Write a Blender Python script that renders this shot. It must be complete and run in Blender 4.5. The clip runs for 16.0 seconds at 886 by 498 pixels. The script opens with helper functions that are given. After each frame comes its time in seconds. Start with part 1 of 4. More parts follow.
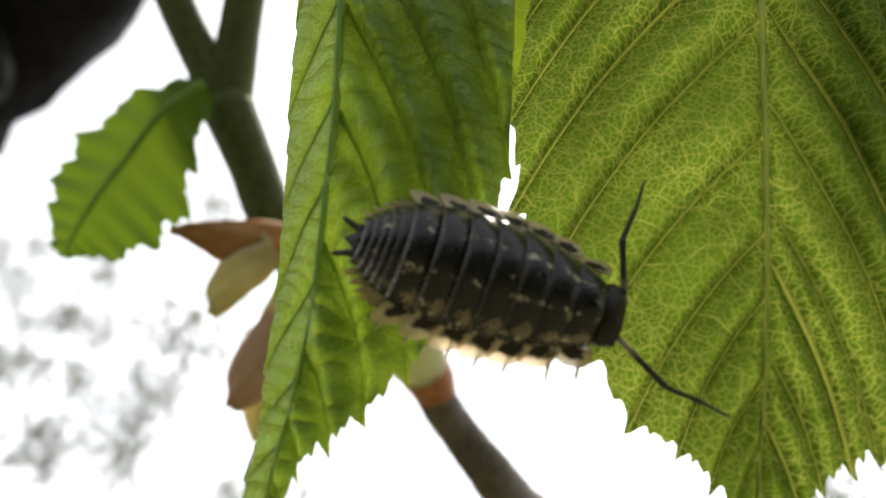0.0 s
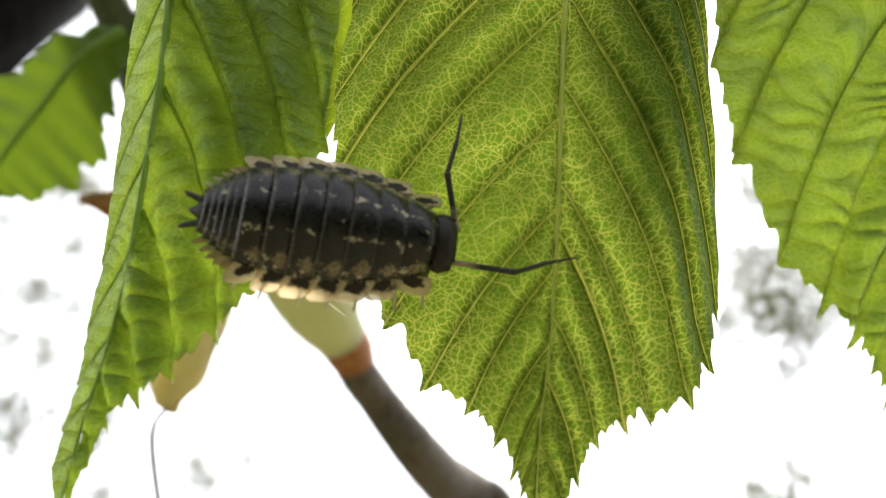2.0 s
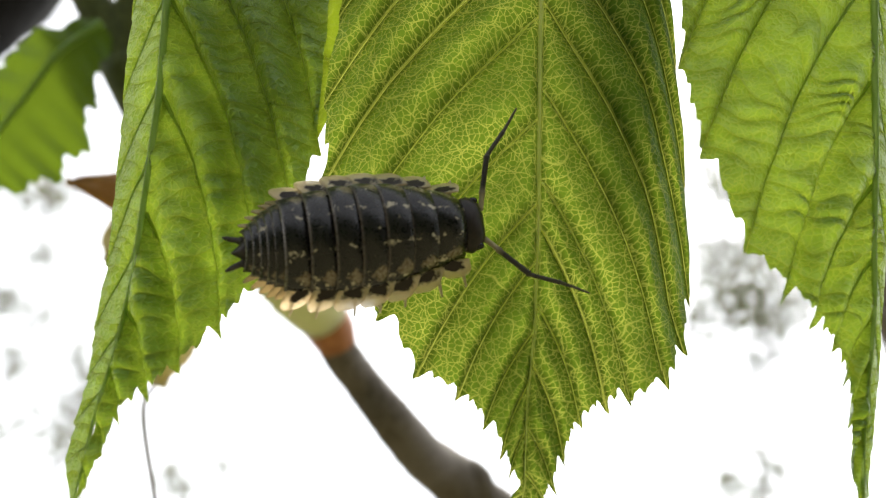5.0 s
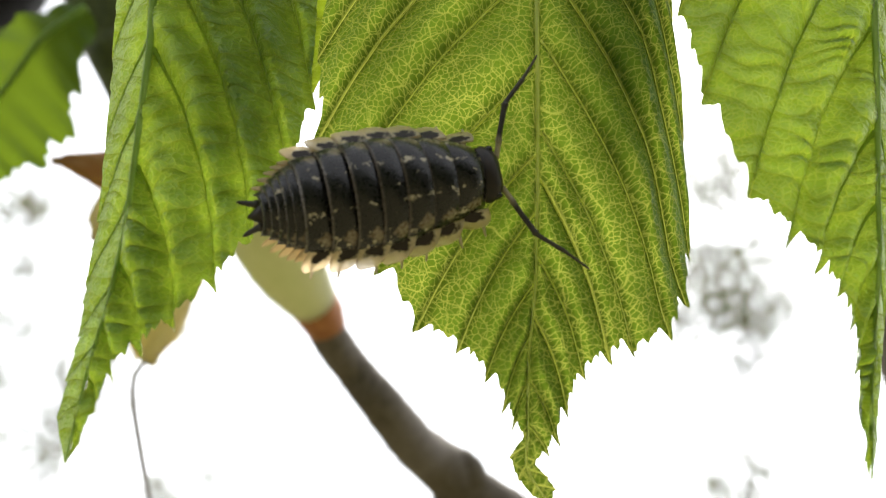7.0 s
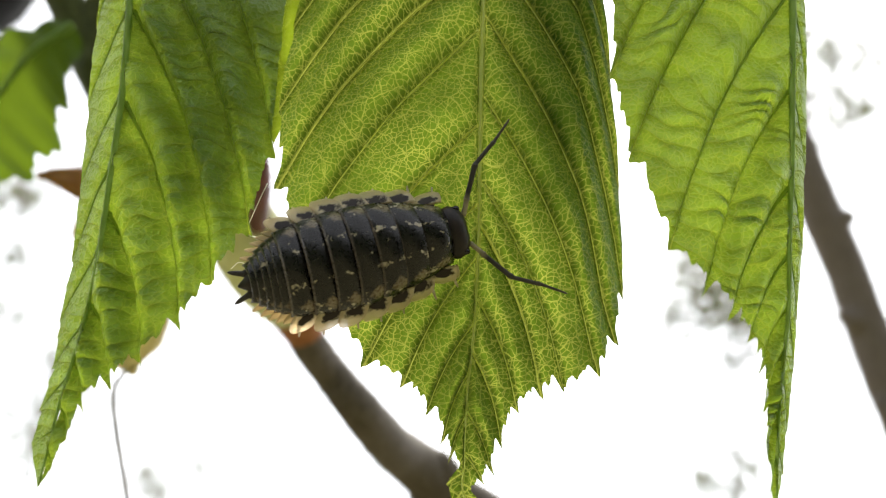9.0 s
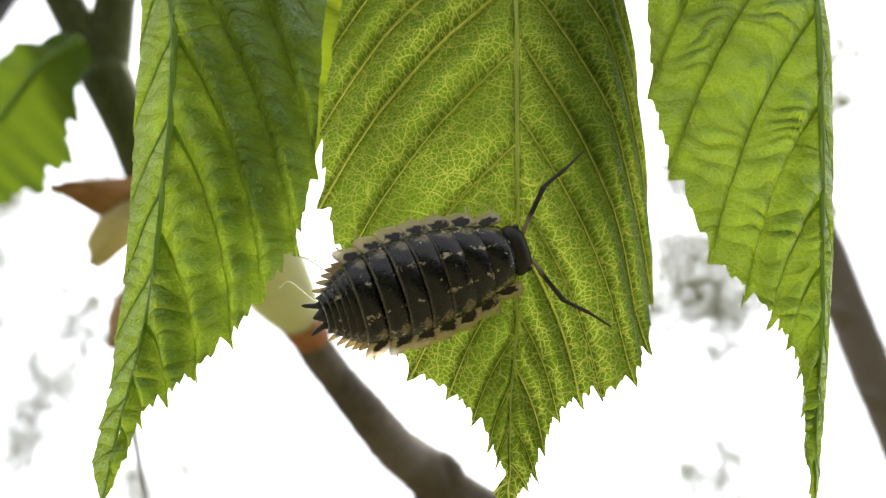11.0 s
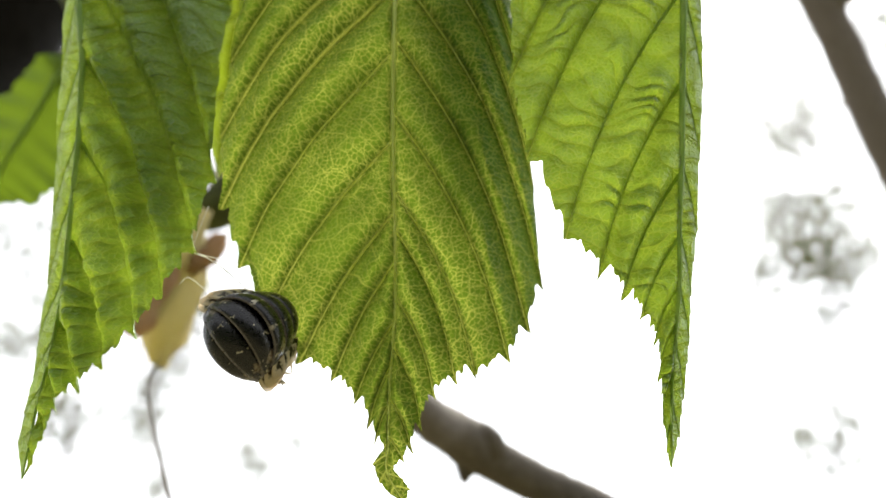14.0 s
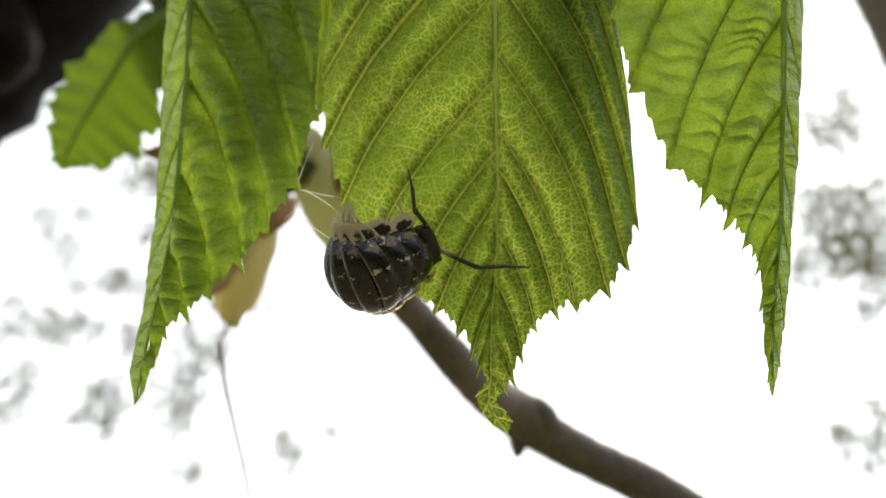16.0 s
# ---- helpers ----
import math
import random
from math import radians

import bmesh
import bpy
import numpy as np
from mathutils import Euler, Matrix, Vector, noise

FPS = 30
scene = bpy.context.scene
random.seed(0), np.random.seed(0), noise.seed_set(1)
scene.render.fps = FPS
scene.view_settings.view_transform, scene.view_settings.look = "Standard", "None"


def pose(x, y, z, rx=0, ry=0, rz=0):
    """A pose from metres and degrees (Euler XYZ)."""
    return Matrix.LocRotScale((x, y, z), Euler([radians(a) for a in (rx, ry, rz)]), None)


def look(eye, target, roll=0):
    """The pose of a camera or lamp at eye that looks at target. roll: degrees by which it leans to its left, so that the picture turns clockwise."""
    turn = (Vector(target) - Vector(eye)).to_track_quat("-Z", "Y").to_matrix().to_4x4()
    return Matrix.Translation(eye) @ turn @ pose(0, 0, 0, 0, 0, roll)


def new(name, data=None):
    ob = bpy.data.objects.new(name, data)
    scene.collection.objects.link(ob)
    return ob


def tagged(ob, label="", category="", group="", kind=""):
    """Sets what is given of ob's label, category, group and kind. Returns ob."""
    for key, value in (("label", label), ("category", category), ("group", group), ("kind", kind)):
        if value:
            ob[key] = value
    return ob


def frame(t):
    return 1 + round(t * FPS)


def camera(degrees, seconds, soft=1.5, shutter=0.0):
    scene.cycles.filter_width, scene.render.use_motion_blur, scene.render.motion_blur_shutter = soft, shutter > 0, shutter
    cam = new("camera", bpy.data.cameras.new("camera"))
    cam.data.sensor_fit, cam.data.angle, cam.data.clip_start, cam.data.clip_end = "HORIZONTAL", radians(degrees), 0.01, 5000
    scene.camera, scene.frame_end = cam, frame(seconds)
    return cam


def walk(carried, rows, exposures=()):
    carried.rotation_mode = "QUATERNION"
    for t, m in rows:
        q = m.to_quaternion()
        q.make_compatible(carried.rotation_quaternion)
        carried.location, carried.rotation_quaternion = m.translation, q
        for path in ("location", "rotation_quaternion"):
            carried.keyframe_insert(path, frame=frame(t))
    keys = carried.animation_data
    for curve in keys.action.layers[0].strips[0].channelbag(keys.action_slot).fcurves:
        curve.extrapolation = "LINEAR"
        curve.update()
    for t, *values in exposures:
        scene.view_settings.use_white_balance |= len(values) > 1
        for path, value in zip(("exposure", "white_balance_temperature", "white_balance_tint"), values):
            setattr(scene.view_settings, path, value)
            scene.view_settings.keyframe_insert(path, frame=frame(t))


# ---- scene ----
LENS = 50
cam = camera(LENS, 16.0, soft=1.2, shutter=0.0)
cam.data.dof.use_dof = True
cam.data.dof.focus_distance = 0.0550
cam.data.dof.aperture_fstop = 45.0

# The work is planned in centimetres on the hanging leaf: x across it, y away from the viewer, z up along its midrib.
RIG = Matrix.Translation((0, 0, 1.5)) @ Matrix.Rotation(radians(20), 4, "X")


def cam_pose(x, y, z, yaw, pitch, roll):
    m = Matrix.Translation((x * 0.01, y * 0.01, z * 0.01)) @ Matrix.Rotation(radians(yaw), 4, "Z")
    return RIG @ m @ Matrix.Rotation(radians(90 + pitch), 4, "X") @ Matrix.Rotation(radians(roll), 4, "Z")


PATH = [
    (0, -1.2551, -4.5961, -0.5254, 3.76, 12.24, 1.67),
    (0.5, -0.6157, -4.9807, -0.4490, 3.13, 12.09, 1.38),
    (1, -0.5989, -4.8976, -0.5680, 2.74, 11.67, 0.90),
    (1.5, -0.5967, -4.7689, -0.7617, 2.52, 11.39, 1.71),
    (2, -0.3962, -4.8844, -0.6126, 2.21, 11.00, 2.23),
    (2.5, -0.2825, -4.9512, -0.6461, 1.95, 11.22, 1.36),
    (3, -0.1274, -4.9143, -0.6509, 1.96, 11.30, 1.09),
    (3.5, -0.5123, -5.0975, -0.5399, 1.87, 11.20, 1.37),
    (6, -0.3579, -5.2244, -0.7932, -0.28, 11.08, 0.24),
    (6.5, -0.1210, -5.2512, -0.7106, -0.19, 11.16, 0.42),
    (7, -0.5534, -5.0306, -0.9917, -0.48, 11.61, -0.23),
    (7.5, -0.5301, -5.2163, -0.9351, -0.81, 11.76, -0.55),
    (8, -0.2780, -5.4903, -0.7449, -0.33, 11.35, 0.61),
    (10.5, -0.4802, -5.5822, -0.8955, -1.90, 11.05, -0.29),
    (11, -0.6520, -5.7319, -0.7116, -2.00, 10.94, -0.66),
    (11.5, -0.3160, -5.9917, -0.6487, -3.45, 10.72, -1.01),
    (12, -0.3506, -6.0468, -0.7807, -2.78, 10.58, -0.54),
    (12.5, -0.2883, -5.8865, -1.0125, -3.38, 10.08, -0.95),
    (13, -0.2515, -6.1281, -0.7016, -3.23, 10.25, -0.61),
    (13.5, 0.3500, -6.4032, -0.5420, -0.22, 10.68, -1.35),
    (14, 0.7799, -6.1675, -0.7022, 4.30, 9.34, -1.87),
    (14.5, 0.6700, -5.9852, -0.9631, 6.23, 9.71, -1.55),
    (15, 0.4595, -6.3455, -0.7693, 6.71, 9.68, -1.00),
    (15.5, 0.4166, -6.3717, -0.8122, 6.59, 9.41, -1.20),
    (16, 0.3215, -6.2269, -1.0656, 6.36, 8.91, -1.02),
]
BRIGHTNESS = [(0, 0.70), (1.5, 1.05), (3.5, 1.20), (6.0, 1.00), (6.5, 1.15), (8, 1.10), (12.5, 1.12), (13.5, 1.15), (14.5, 1.12), (15.5, 0.98), (16, 0.86)]
walk(cam, [(r[0], cam_pose(*r[1:])) for r in PATH], BRIGHTNESS)

# ---- light ----
world = bpy.data.worlds.new("overcast_sky")
scene.world = world
world.use_nodes = True
wn, wl = world.node_tree.nodes, world.node_tree.links
sky = wn.new("ShaderNodeTexSky")
sky.sky_type, sky.sun_disc = "NISHITA", False
sky.sun_elevation, sky.sun_rotation = radians(58), radians(20)
sky.air_density, sky.dust_density, sky.ozone_density = 1.0, 1.5, 1.0
hsv = wn.new("ShaderNodeHueSaturation")
hsv.inputs["Saturation"].default_value = 0.12
wl.new(sky.outputs[0], hsv.inputs["Color"])
wl.new(hsv.outputs[0], wn["Background"].inputs["Color"])
wn["Background"].inputs["Strength"].default_value = 0.20
sun_data = bpy.data.lights.new("sun", "SUN")
sun_data.energy, sun_data.angle, sun_data.color = 4.1, radians(16), (1.0, 0.95, 0.86)
sun = new("sun", sun_data)
sun.matrix_world = look((0, 0, 10), (-1.6, -4.5, 2.3))


# ---- materials ----
class Mat:
    """A node material with short ways to add and join nodes."""

    def __init__(self, name):
        self.m = bpy.data.materials.new(name)
        self.m.use_nodes = True
        self.t = self.m.node_tree
        self.n = self.t.nodes
        self.out = self.n["Material Output"]
        self.bsdf = self.n["Principled BSDF"]

    def link(self, a, b):
        self.t.links.new(a, b)

    def put(self, socket, value):
        if isinstance(value, bpy.types.NodeSocket):
            self.link(value, socket)
        else:
            socket.default_value = value

    def node(self, kind):
        return self.n.new(kind)

    def coords(self, which="Object"):
        return self.node("ShaderNodeTexCoord").outputs[which]

    def mapping(self, vec, scale):
        n = self.node("ShaderNodeMapping")
        self.link(vec, n.inputs["Vector"])
        n.inputs["Scale"].default_value = scale
        return n.outputs[0]

    def noise(self, vec, scale, detail=4.0, rough=0.55):
        n = self.node("ShaderNodeTexNoise")
        self.link(vec, n.inputs["Vector"])
        n.inputs["Scale"].default_value, n.inputs["Detail"].default_value, n.inputs["Roughness"].default_value = scale, detail, rough
        return n.outputs["Fac"], n.outputs["Color"]

    def voronoi(self, vec, scale, feature="DISTANCE_TO_EDGE", dims="3D", randomness=1.0):
        n = self.node("ShaderNodeTexVoronoi")
        n.feature, n.voronoi_dimensions = feature, dims
        self.link(vec, n.inputs["Vector"])
        n.inputs["Scale"].default_value, n.inputs["Randomness"].default_value = scale, randomness
        return n.outputs["Distance"]

    def ramp(self, fac, *stops):
        n = self.node("ShaderNodeValToRGB")
        self.link(fac, n.inputs[0])
        e = n.color_ramp.elements
        while len(e) < len(stops):
            e.new(0.5)
        for s, (p, c) in zip(e, stops):
            s.position = p
            s.color = (*c, 1) if isinstance(c, tuple) else (c, c, c, 1)
        return n.outputs[0]

    def math(self, op, a, b=0.0, c=0.0, clamp=False):
        n = self.node("ShaderNodeMath")
        n.operation, n.use_clamp = op, clamp
        for s, v in zip(n.inputs, (a, b, c)):
            self.put(s, v)
        return n.outputs[0]

    def mix(self, fac, a, b, blend="MIX"):
        n = self.node("ShaderNodeMix")
        n.data_type, n.blend_type = "RGBA", blend
        self.put(n.inputs[0], fac)
        for s, v in ((n.inputs[6], a), (n.inputs[7], b)):
            self.put(s, (*v, 1) if isinstance(v, tuple) and len(v) == 3 else v)
        return n.outputs[2]

    def bump(self, height, strength, distance):
        n = self.node("ShaderNodeBump")
        self.link(height, n.inputs["Height"])
        n.inputs["Strength"].default_value, n.inputs["Distance"].default_value = strength, distance
        return n.outputs[0]

    def lucent(self, amount, colour, normal=None):
        """Lets light through the thin surface."""
        tr = self.node("ShaderNodeBsdfTranslucent")
        self.put(tr.inputs["Color"], (*colour, 1) if isinstance(colour, tuple) else colour)
        if normal is not None:
            self.link(normal, tr.inputs["Normal"])
        mx = self.node("ShaderNodeMixShader")
        self.put(mx.inputs[0], amount)
        self.link(self.bsdf.outputs[0], mx.inputs[1])
        self.link(tr.outputs[0], mx.inputs[2])
        self.link(mx.outputs[0], self.out.inputs[0])

    def set(self, colour=None, rough=None, normal=None, spec=None, metal=None):
        b = self.bsdf.inputs
        if colour is not None:
            self.put(b["Base Color"], (*colour, 1) if isinstance(colour, tuple) and len(colour) == 3 else colour)
        if rough is not None:
            self.put(b["Roughness"], rough)
        if normal is not None:
            self.link(normal, b["Normal"])
        if spec is not None:
            self.put(b["Specular IOR Level"], spec)
        if metal is not None:
            self.put(b["Metallic"], metal)
        return self.m


def leaf_material(name, lamina, vein, through_lamina, through_vein, gloss=0.45, net_share=1.0, relief=0.8, rungs=1.0, share=0.5, shine=0.4, rung_share=1.0, trough_shade=0.5, crinkle=1.0, deep=0.0003):
    a = Mat(name)
    uv = a.coords("UV")
    ob = a.coords("Object")
    warp = a.node("ShaderNodeVectorMath")
    warp.operation = "MULTIPLY_ADD"
    a.link(a.noise(ob, 700, 2)[1], warp.inputs[0])
    warp.inputs[1].default_value = (0.022, 0.022, 0)
    a.link(uv, warp.inputs[2])
    curl = a.node("ShaderNodeVectorMath")
    curl.operation = "MULTIPLY_ADD"
    a.link(a.noise(ob, 2700, 1)[1], curl.inputs[0])
    curl.inputs[1].default_value = (0.017, 0.017, 0)
    a.link(warp.outputs[0], curl.inputs[2])
    main = a.node("ShaderNodeUVMap")
    main.uv_map = "Vein"
    near = a.node("ShaderNodeSeparateXYZ")
    a.link(main.outputs[0], near.inputs[0])
    # rungs between the side veins
    ladder = a.math("SUBTRACT", 0.5, a.math("ABSOLUTE", a.math("SUBTRACT", a.math("FRACT", near.outputs[1]), 0.5)))
    net = a.voronoi(a.mapping(curl.outputs[0], (10, 10, 0)), 1.0, dims="2D")
    fine = a.voronoi(a.mapping(curl.outputs[0], (30, 30, 0)), 1.0, dims="2D")
    patch = a.noise(ob, 160, 3)[0]
    l1 = a.ramp(ladder, (0.0, 0.85 * rung_share), (0.018, 0.65 * rung_share), (0.04, 0.0))
    l1 = a.math("MULTIPLY", l1, a.ramp(a.noise(ob, 900, 1)[0], (0.36, 0.35), (0.5, 1.0)))
    l2 = a.math("MULTIPLY", a.ramp(net, (0.0, 0.62), (0.018, 0.48), (0.042, 0.0)), net_share)
    l3 = a.math("MULTIPLY", a.ramp(fine, (0.0, 0.68), (0.04, 0.46), (0.10, 0.0)), net_share)
    l3 = a.math("MULTIPLY", l3, a.ramp(a.noise(ob, 1900, 2)[0], (0.34, 0.4), (0.5, 1.0)))
    weak = a.ramp(patch, (0.35, 0.5), (0.6, 1.0))
    lines = a.math("MAXIMUM", l1, a.math("MULTIPLY", a.math("MAXIMUM", l2, l3), weak))
    gap = a.math("MULTIPLY", near.outputs[0], 10.0)
    lines = a.math("MAXIMUM", lines, a.ramp(gap, (0.02, 0.6), (0.06, 0.0)))
    blot = a.ramp(a.noise(ob, 260, 4)[0], (0.3, 0.78), (0.7, 1.12))
    # shade of the troughs along the veins, painted into the leaf colour
    thick = a.ramp(gap, (0.08, trough_shade), (0.45, 1.0))
    blot = a.mix(1.0, blot, a.mix(lines, thick, (1.0, 1.0, 1.0)), "MULTIPLY")
    lam = a.mix(1.0, a.mix(lines, lamina, vein), blot, "MULTIPLY")
    thr = a.mix(1.0, a.mix(lines, through_lamina, through_vein), blot, "MULTIPLY")
    h = a.math("ADD", a.math("MULTIPLY", a.ramp(ladder, (0.0, 0.0), (0.10, 0.55), (0.4, 1.0)), rungs), a.math("MULTIPLY", a.math("ADD", a.ramp(net, (0.0, 0.0), (0.25, 1.0)), a.ramp(fine, (0.0, 0.0), (0.25, 0.6))), 0.5 * crinkle))
    h = a.math("ADD", h, a.math("MULTIPLY", a.noise(ob, 2600, 2)[0], 0.25 * crinkle))
    nrm = a.bump(h, relief, deep)
    a.set(lam, gloss, nrm, shine)
    a.lucent(share, thr)
    return a.m


LEAF = leaf_material("young_leaf", (0.062, 0.160, 0.026), (0.28, 0.36, 0.09), (0.104, 0.156, 0.010), (0.48, 0.48, 0.085), 0.6, relief=1.0, shine=0.06, rung_share=0.6)
# copy of young_leaf with the side leaflets' different light put into its colours
SIDELEAF = leaf_material("young_leaf_shaded", (0.130, 0.255, 0.044), (0.24, 0.36, 0.08), (0.205, 0.30, 0.016), (0.46, 0.49, 0.05), 0.45, 0.75, 1.0, 1.5, 0.34, 0.65, 0.25, 0.8, 0.6, 0.0004)
SIDERIB = Mat("side_leaf_rib")
SIDERIB.set(SIDERIB.ramp(SIDERIB.noise(SIDERIB.coords(), 700)[0], (0.3, (0.15, 0.29, 0.05)), (0.7, (0.22, 0.37, 0.08))), 0.45, None, 0.4)
SIDERIB.lucent(0.4, (0.4, 0.5, 0.12))
SIDERIB = SIDERIB.m
STRIPLEAF = leaf_material("young_leaf_yellow", (0.12, 0.20, 0.025), (0.18, 0.26, 0.05), (0.23, 0.31, 0.012), (0.36, 0.42, 0.04), 0.45, 0.5, 0.6)
RIB = Mat("leaf_rib")
RIB.set(RIB.ramp(RIB.noise(RIB.coords(), 700)[0], (0.3, (0.55, 0.64, 0.18)), (0.7, (0.66, 0.73, 0.26))), 0.5, None, 0.3)
RIB.lucent(0.35, (0.8, 0.85, 0.3))
RIB = RIB.m


def bark_material(name, dark, light, scale=900, relief=0.0003, shine=0.25):
    a = Mat(name)
    c = a.coords()
    n1 = a.noise(c, scale, 5)[0]
    n2 = a.noise(a.mapping(c, (1, 1, 0.25)), scale * 2.2, 3)[0]
    col = a.ramp(a.math("MULTIPLY_ADD", n2, 0.45, a.math("MULTIPLY", n1, 0.6)), (0.35, dark), (0.7, light))
    return a.set(col, 0.75, a.bump(n1, 0.6, relief), shine)


BARK = bark_material("twig_bark", (0.05, 0.041, 0.032), (0.16, 0.135, 0.108))
GREENBARK = bark_material("green_shoot", (0.035, 0.042, 0.010), (0.085, 0.10, 0.022))
FARBARK = bark_material("grey_branch_bark", (0.09, 0.076, 0.064), (0.23, 0.195, 0.165), 700, 0.0004)
# the trunk's shade is put into its colour: near black, hardly any gloss
TRUNK = bark_material("shaded_trunk_bark", (0.003, 0.0026, 0.0022), (0.010, 0.009, 0.008), 60, 0.006, 0.03)


def soft_material(name, low, high, lucent=None, scale=600, rough=0.55):
    a = Mat(name)
    a.set(a.ramp(a.noise(a.coords(), scale, 4)[0], (0.3, low), (0.7, high)), rough, None, 0.35)
    if lucent:
        a.lucent(0.45, lucent)
    return a.m


SHOOT = soft_material("pale_green_shoot", (0.40, 0.42, 0.22), (0.56, 0.55, 0.36), (0.55, 0.55, 0.3), 250)
COLLAR = soft_material("orange_bud_scar", (0.24, 0.085, 0.028), (0.42, 0.17, 0.06))
REDCAP = soft_material("dark_red_stipule", (0.06, 0.018, 0.014), (0.16, 0.05, 0.035))
BRACT = soft_material("tan_bud_scale", (0.48, 0.42, 0.17), (0.70, 0.64, 0.38), (0.75, 0.66, 0.30), 260)
BRACT_EDGE = soft_material("pink_bud_scale", (0.44, 0.27, 0.17), (0.66, 0.52, 0.36), (0.7, 0.5, 0.32), 350)
BRACT_TIP = soft_material("brown_bud_scale", (0.30, 0.16, 0.06), (0.46, 0.30, 0.13), (0.5, 0.3, 0.12))
# darker leaf green; the back leaf's shade is in this colour
BACKLEAF = soft_material("leaf_painted_shade", (0.035, 0.085, 0.010), (0.06, 0.13, 0.016), (0.10, 0.15, 0.008), 300)
FARLEAF = soft_material("distant_foliage", (0.045, 0.050, 0.020), (0.115, 0.12, 0.055), (0.10, 0.11, 0.04), 20)
THREAD = soft_material("pale_grey_thread", (0.30, 0.29, 0.28), (0.48, 0.46, 0.44), (0.5, 0.48, 0.46))
SILK = soft_material("silk", (0.75, 0.72, 0.6), (0.85, 0.82, 0.7), (0.8, 0.8, 0.7))
# for the unseen wall added behind the viewer to block light
LIGHT_BLOCKER = soft_material("light_blocker_green", (0.02, 0.032, 0.012), (0.08, 0.11, 0.04), None, 9, 0.8)
GROUND = soft_material("leaf_litter_ground", (0.09, 0.075, 0.045), (0.16, 0.15, 0.07), None, 1.5, 0.9)


def shell_material():
    """Dark glossy back plates with pale flecks and a thin pale rear edge."""
    a = Mat("woodlouse_shell")
    uv = a.node("ShaderNodeSeparateXYZ")
    a.link(a.coords("UV"), uv.inputs[0])
    across = a.math("ABSOLUTE", uv.outputs[0])
    info = a.node("ShaderNodeObjectInfo")
    shift = a.node("ShaderNodeVectorMath")
    shift.operation = "ADD"
    a.link(a.coords(), shift.inputs[0])
    a.link(info.outputs["Random"], shift.inputs[1])
    ob = shift.outputs[0]
    spot = a.noise(ob, 2300, 3, 0.6)[0]
    flank = a.ramp(across, (0.45, 0.0), (0.66, 0.05), (0.8, 0.10))
    row = a.ramp(across, (0.18, 0.0), (0.27, 0.17), (0.36, 0.0))
    mask = a.ramp(a.math("ADD", spot, a.math("ADD", flank, row)), (0.67, 0.0), (0.75, 1.0))
    edge = a.ramp(uv.outputs[1], (0.90, 0.0), (0.95, 1.0))
    grain = a.noise(ob, 5200, 3)[0]
    dark = a.ramp(grain, (0.3, (0.003, 0.0026, 0.003)), (0.7, (0.009, 0.0072, 0.0075)))
    pale = a.ramp(a.noise(ob, 1500, 2)[0], (0.3, (0.30, 0.26, 0.18)), (0.7, (0.50, 0.45, 0.34)))
    # a beige patch on each flank, broken up by dark mottling
    inner = a.math("ADD", a.math("ABSOLUTE", a.math("SUBTRACT", across, 0.72)), a.math("MULTIPLY", a.math("ABSOLUTE", a.math("SUBTRACT", uv.outputs[1], 0.42)), 0.45))
    patch = a.ramp(a.math("ADD", inner, a.math("MULTIPLY", a.math("SUBTRACT", spot, 0.5), 0.35)), (0.10, 0.85), (0.17, 0.0))
    col = a.mix(patch, dark, a.ramp(grain, (0.3, (0.12, 0.09, 0.06)), (0.7, (0.26, 0.21, 0.145))))
    col = a.mix(mask, col, pale)
    col = a.mix(a.math("MULTIPLY", edge, 0.6), col, (0.17, 0.145, 0.13))
    return a.set(col, a.ramp(grain, (0.3, 0.22), (0.7, 0.38)), a.bump(grain, 0.3, 0.00005), 0.42)


def plate_material():
    """Pale translucent side plates, each with a dark blotch at its root."""
    a = Mat("woodlouse_side_plate")
    uv = a.coords("UV")
    sep = a.node("ShaderNodeSeparateXYZ")
    a.link(uv, sep.inputs[0])
    wob = a.math("MULTIPLY", a.math("SUBTRACT", a.noise(a.coords(), 2600, 3)[0], 0.5), 0.55)
    dx = a.math("SUBTRACT", sep.outputs[0], 0.30)
    dy = a.math("MULTIPLY", a.math("SUBTRACT", sep.outputs[1], 0.48), 0.9)
    dist = a.math("ADD", a.math("SQRT", a.math("ADD", a.math("MULTIPLY", dx, dx), a.math("MULTIPLY", dy, dy))), wob)
    blot = a.ramp(dist, (0.23, 1.0), (0.34, 0.0))
    cream = a.ramp(a.noise(a.coords(), 1800, 3)[0], (0.3, (0.50, 0.44, 0.30)), (0.7, (0.70, 0.63, 0.46)))
    a.set(a.mix(blot, cream, (0.03, 0.02, 0.016)), 0.4, None, 0.45)
    a.put(a.bsdf.inputs["Alpha"], a.ramp(a.math("SUBTRACT", sep.outputs[0], a.math("MULTIPLY", blot, 0.6)), (0.35, 1.0), (0.85, 0.45)))
    a.lucent(0.42, a.mix(blot, (0.95, 0.80, 0.56), (0.03, 0.016, 0.01)))
    return a.m


SHELL, PLATE = shell_material(), plate_material()
FRINGE = soft_material("woodlouse_tail_fringe", (0.34, 0.30, 0.19), (0.5, 0.44, 0.29), (0.75, 0.62, 0.4), 1800, 0.45)
BELLY = soft_material("woodlouse_underside", (0.03, 0.026, 0.022), (0.07, 0.06, 0.05), None, 2000, 0.6)
HEADMAT = soft_material("woodlouse_head", (0.006, 0.004, 0.004), (0.022, 0.013, 0.010), None, 2500, 0.45)
EYEMAT = soft_material("woodlouse_eye", (0.006, 0.006, 0.007), (0.012, 0.011, 0.012), None, 3000, 0.2)
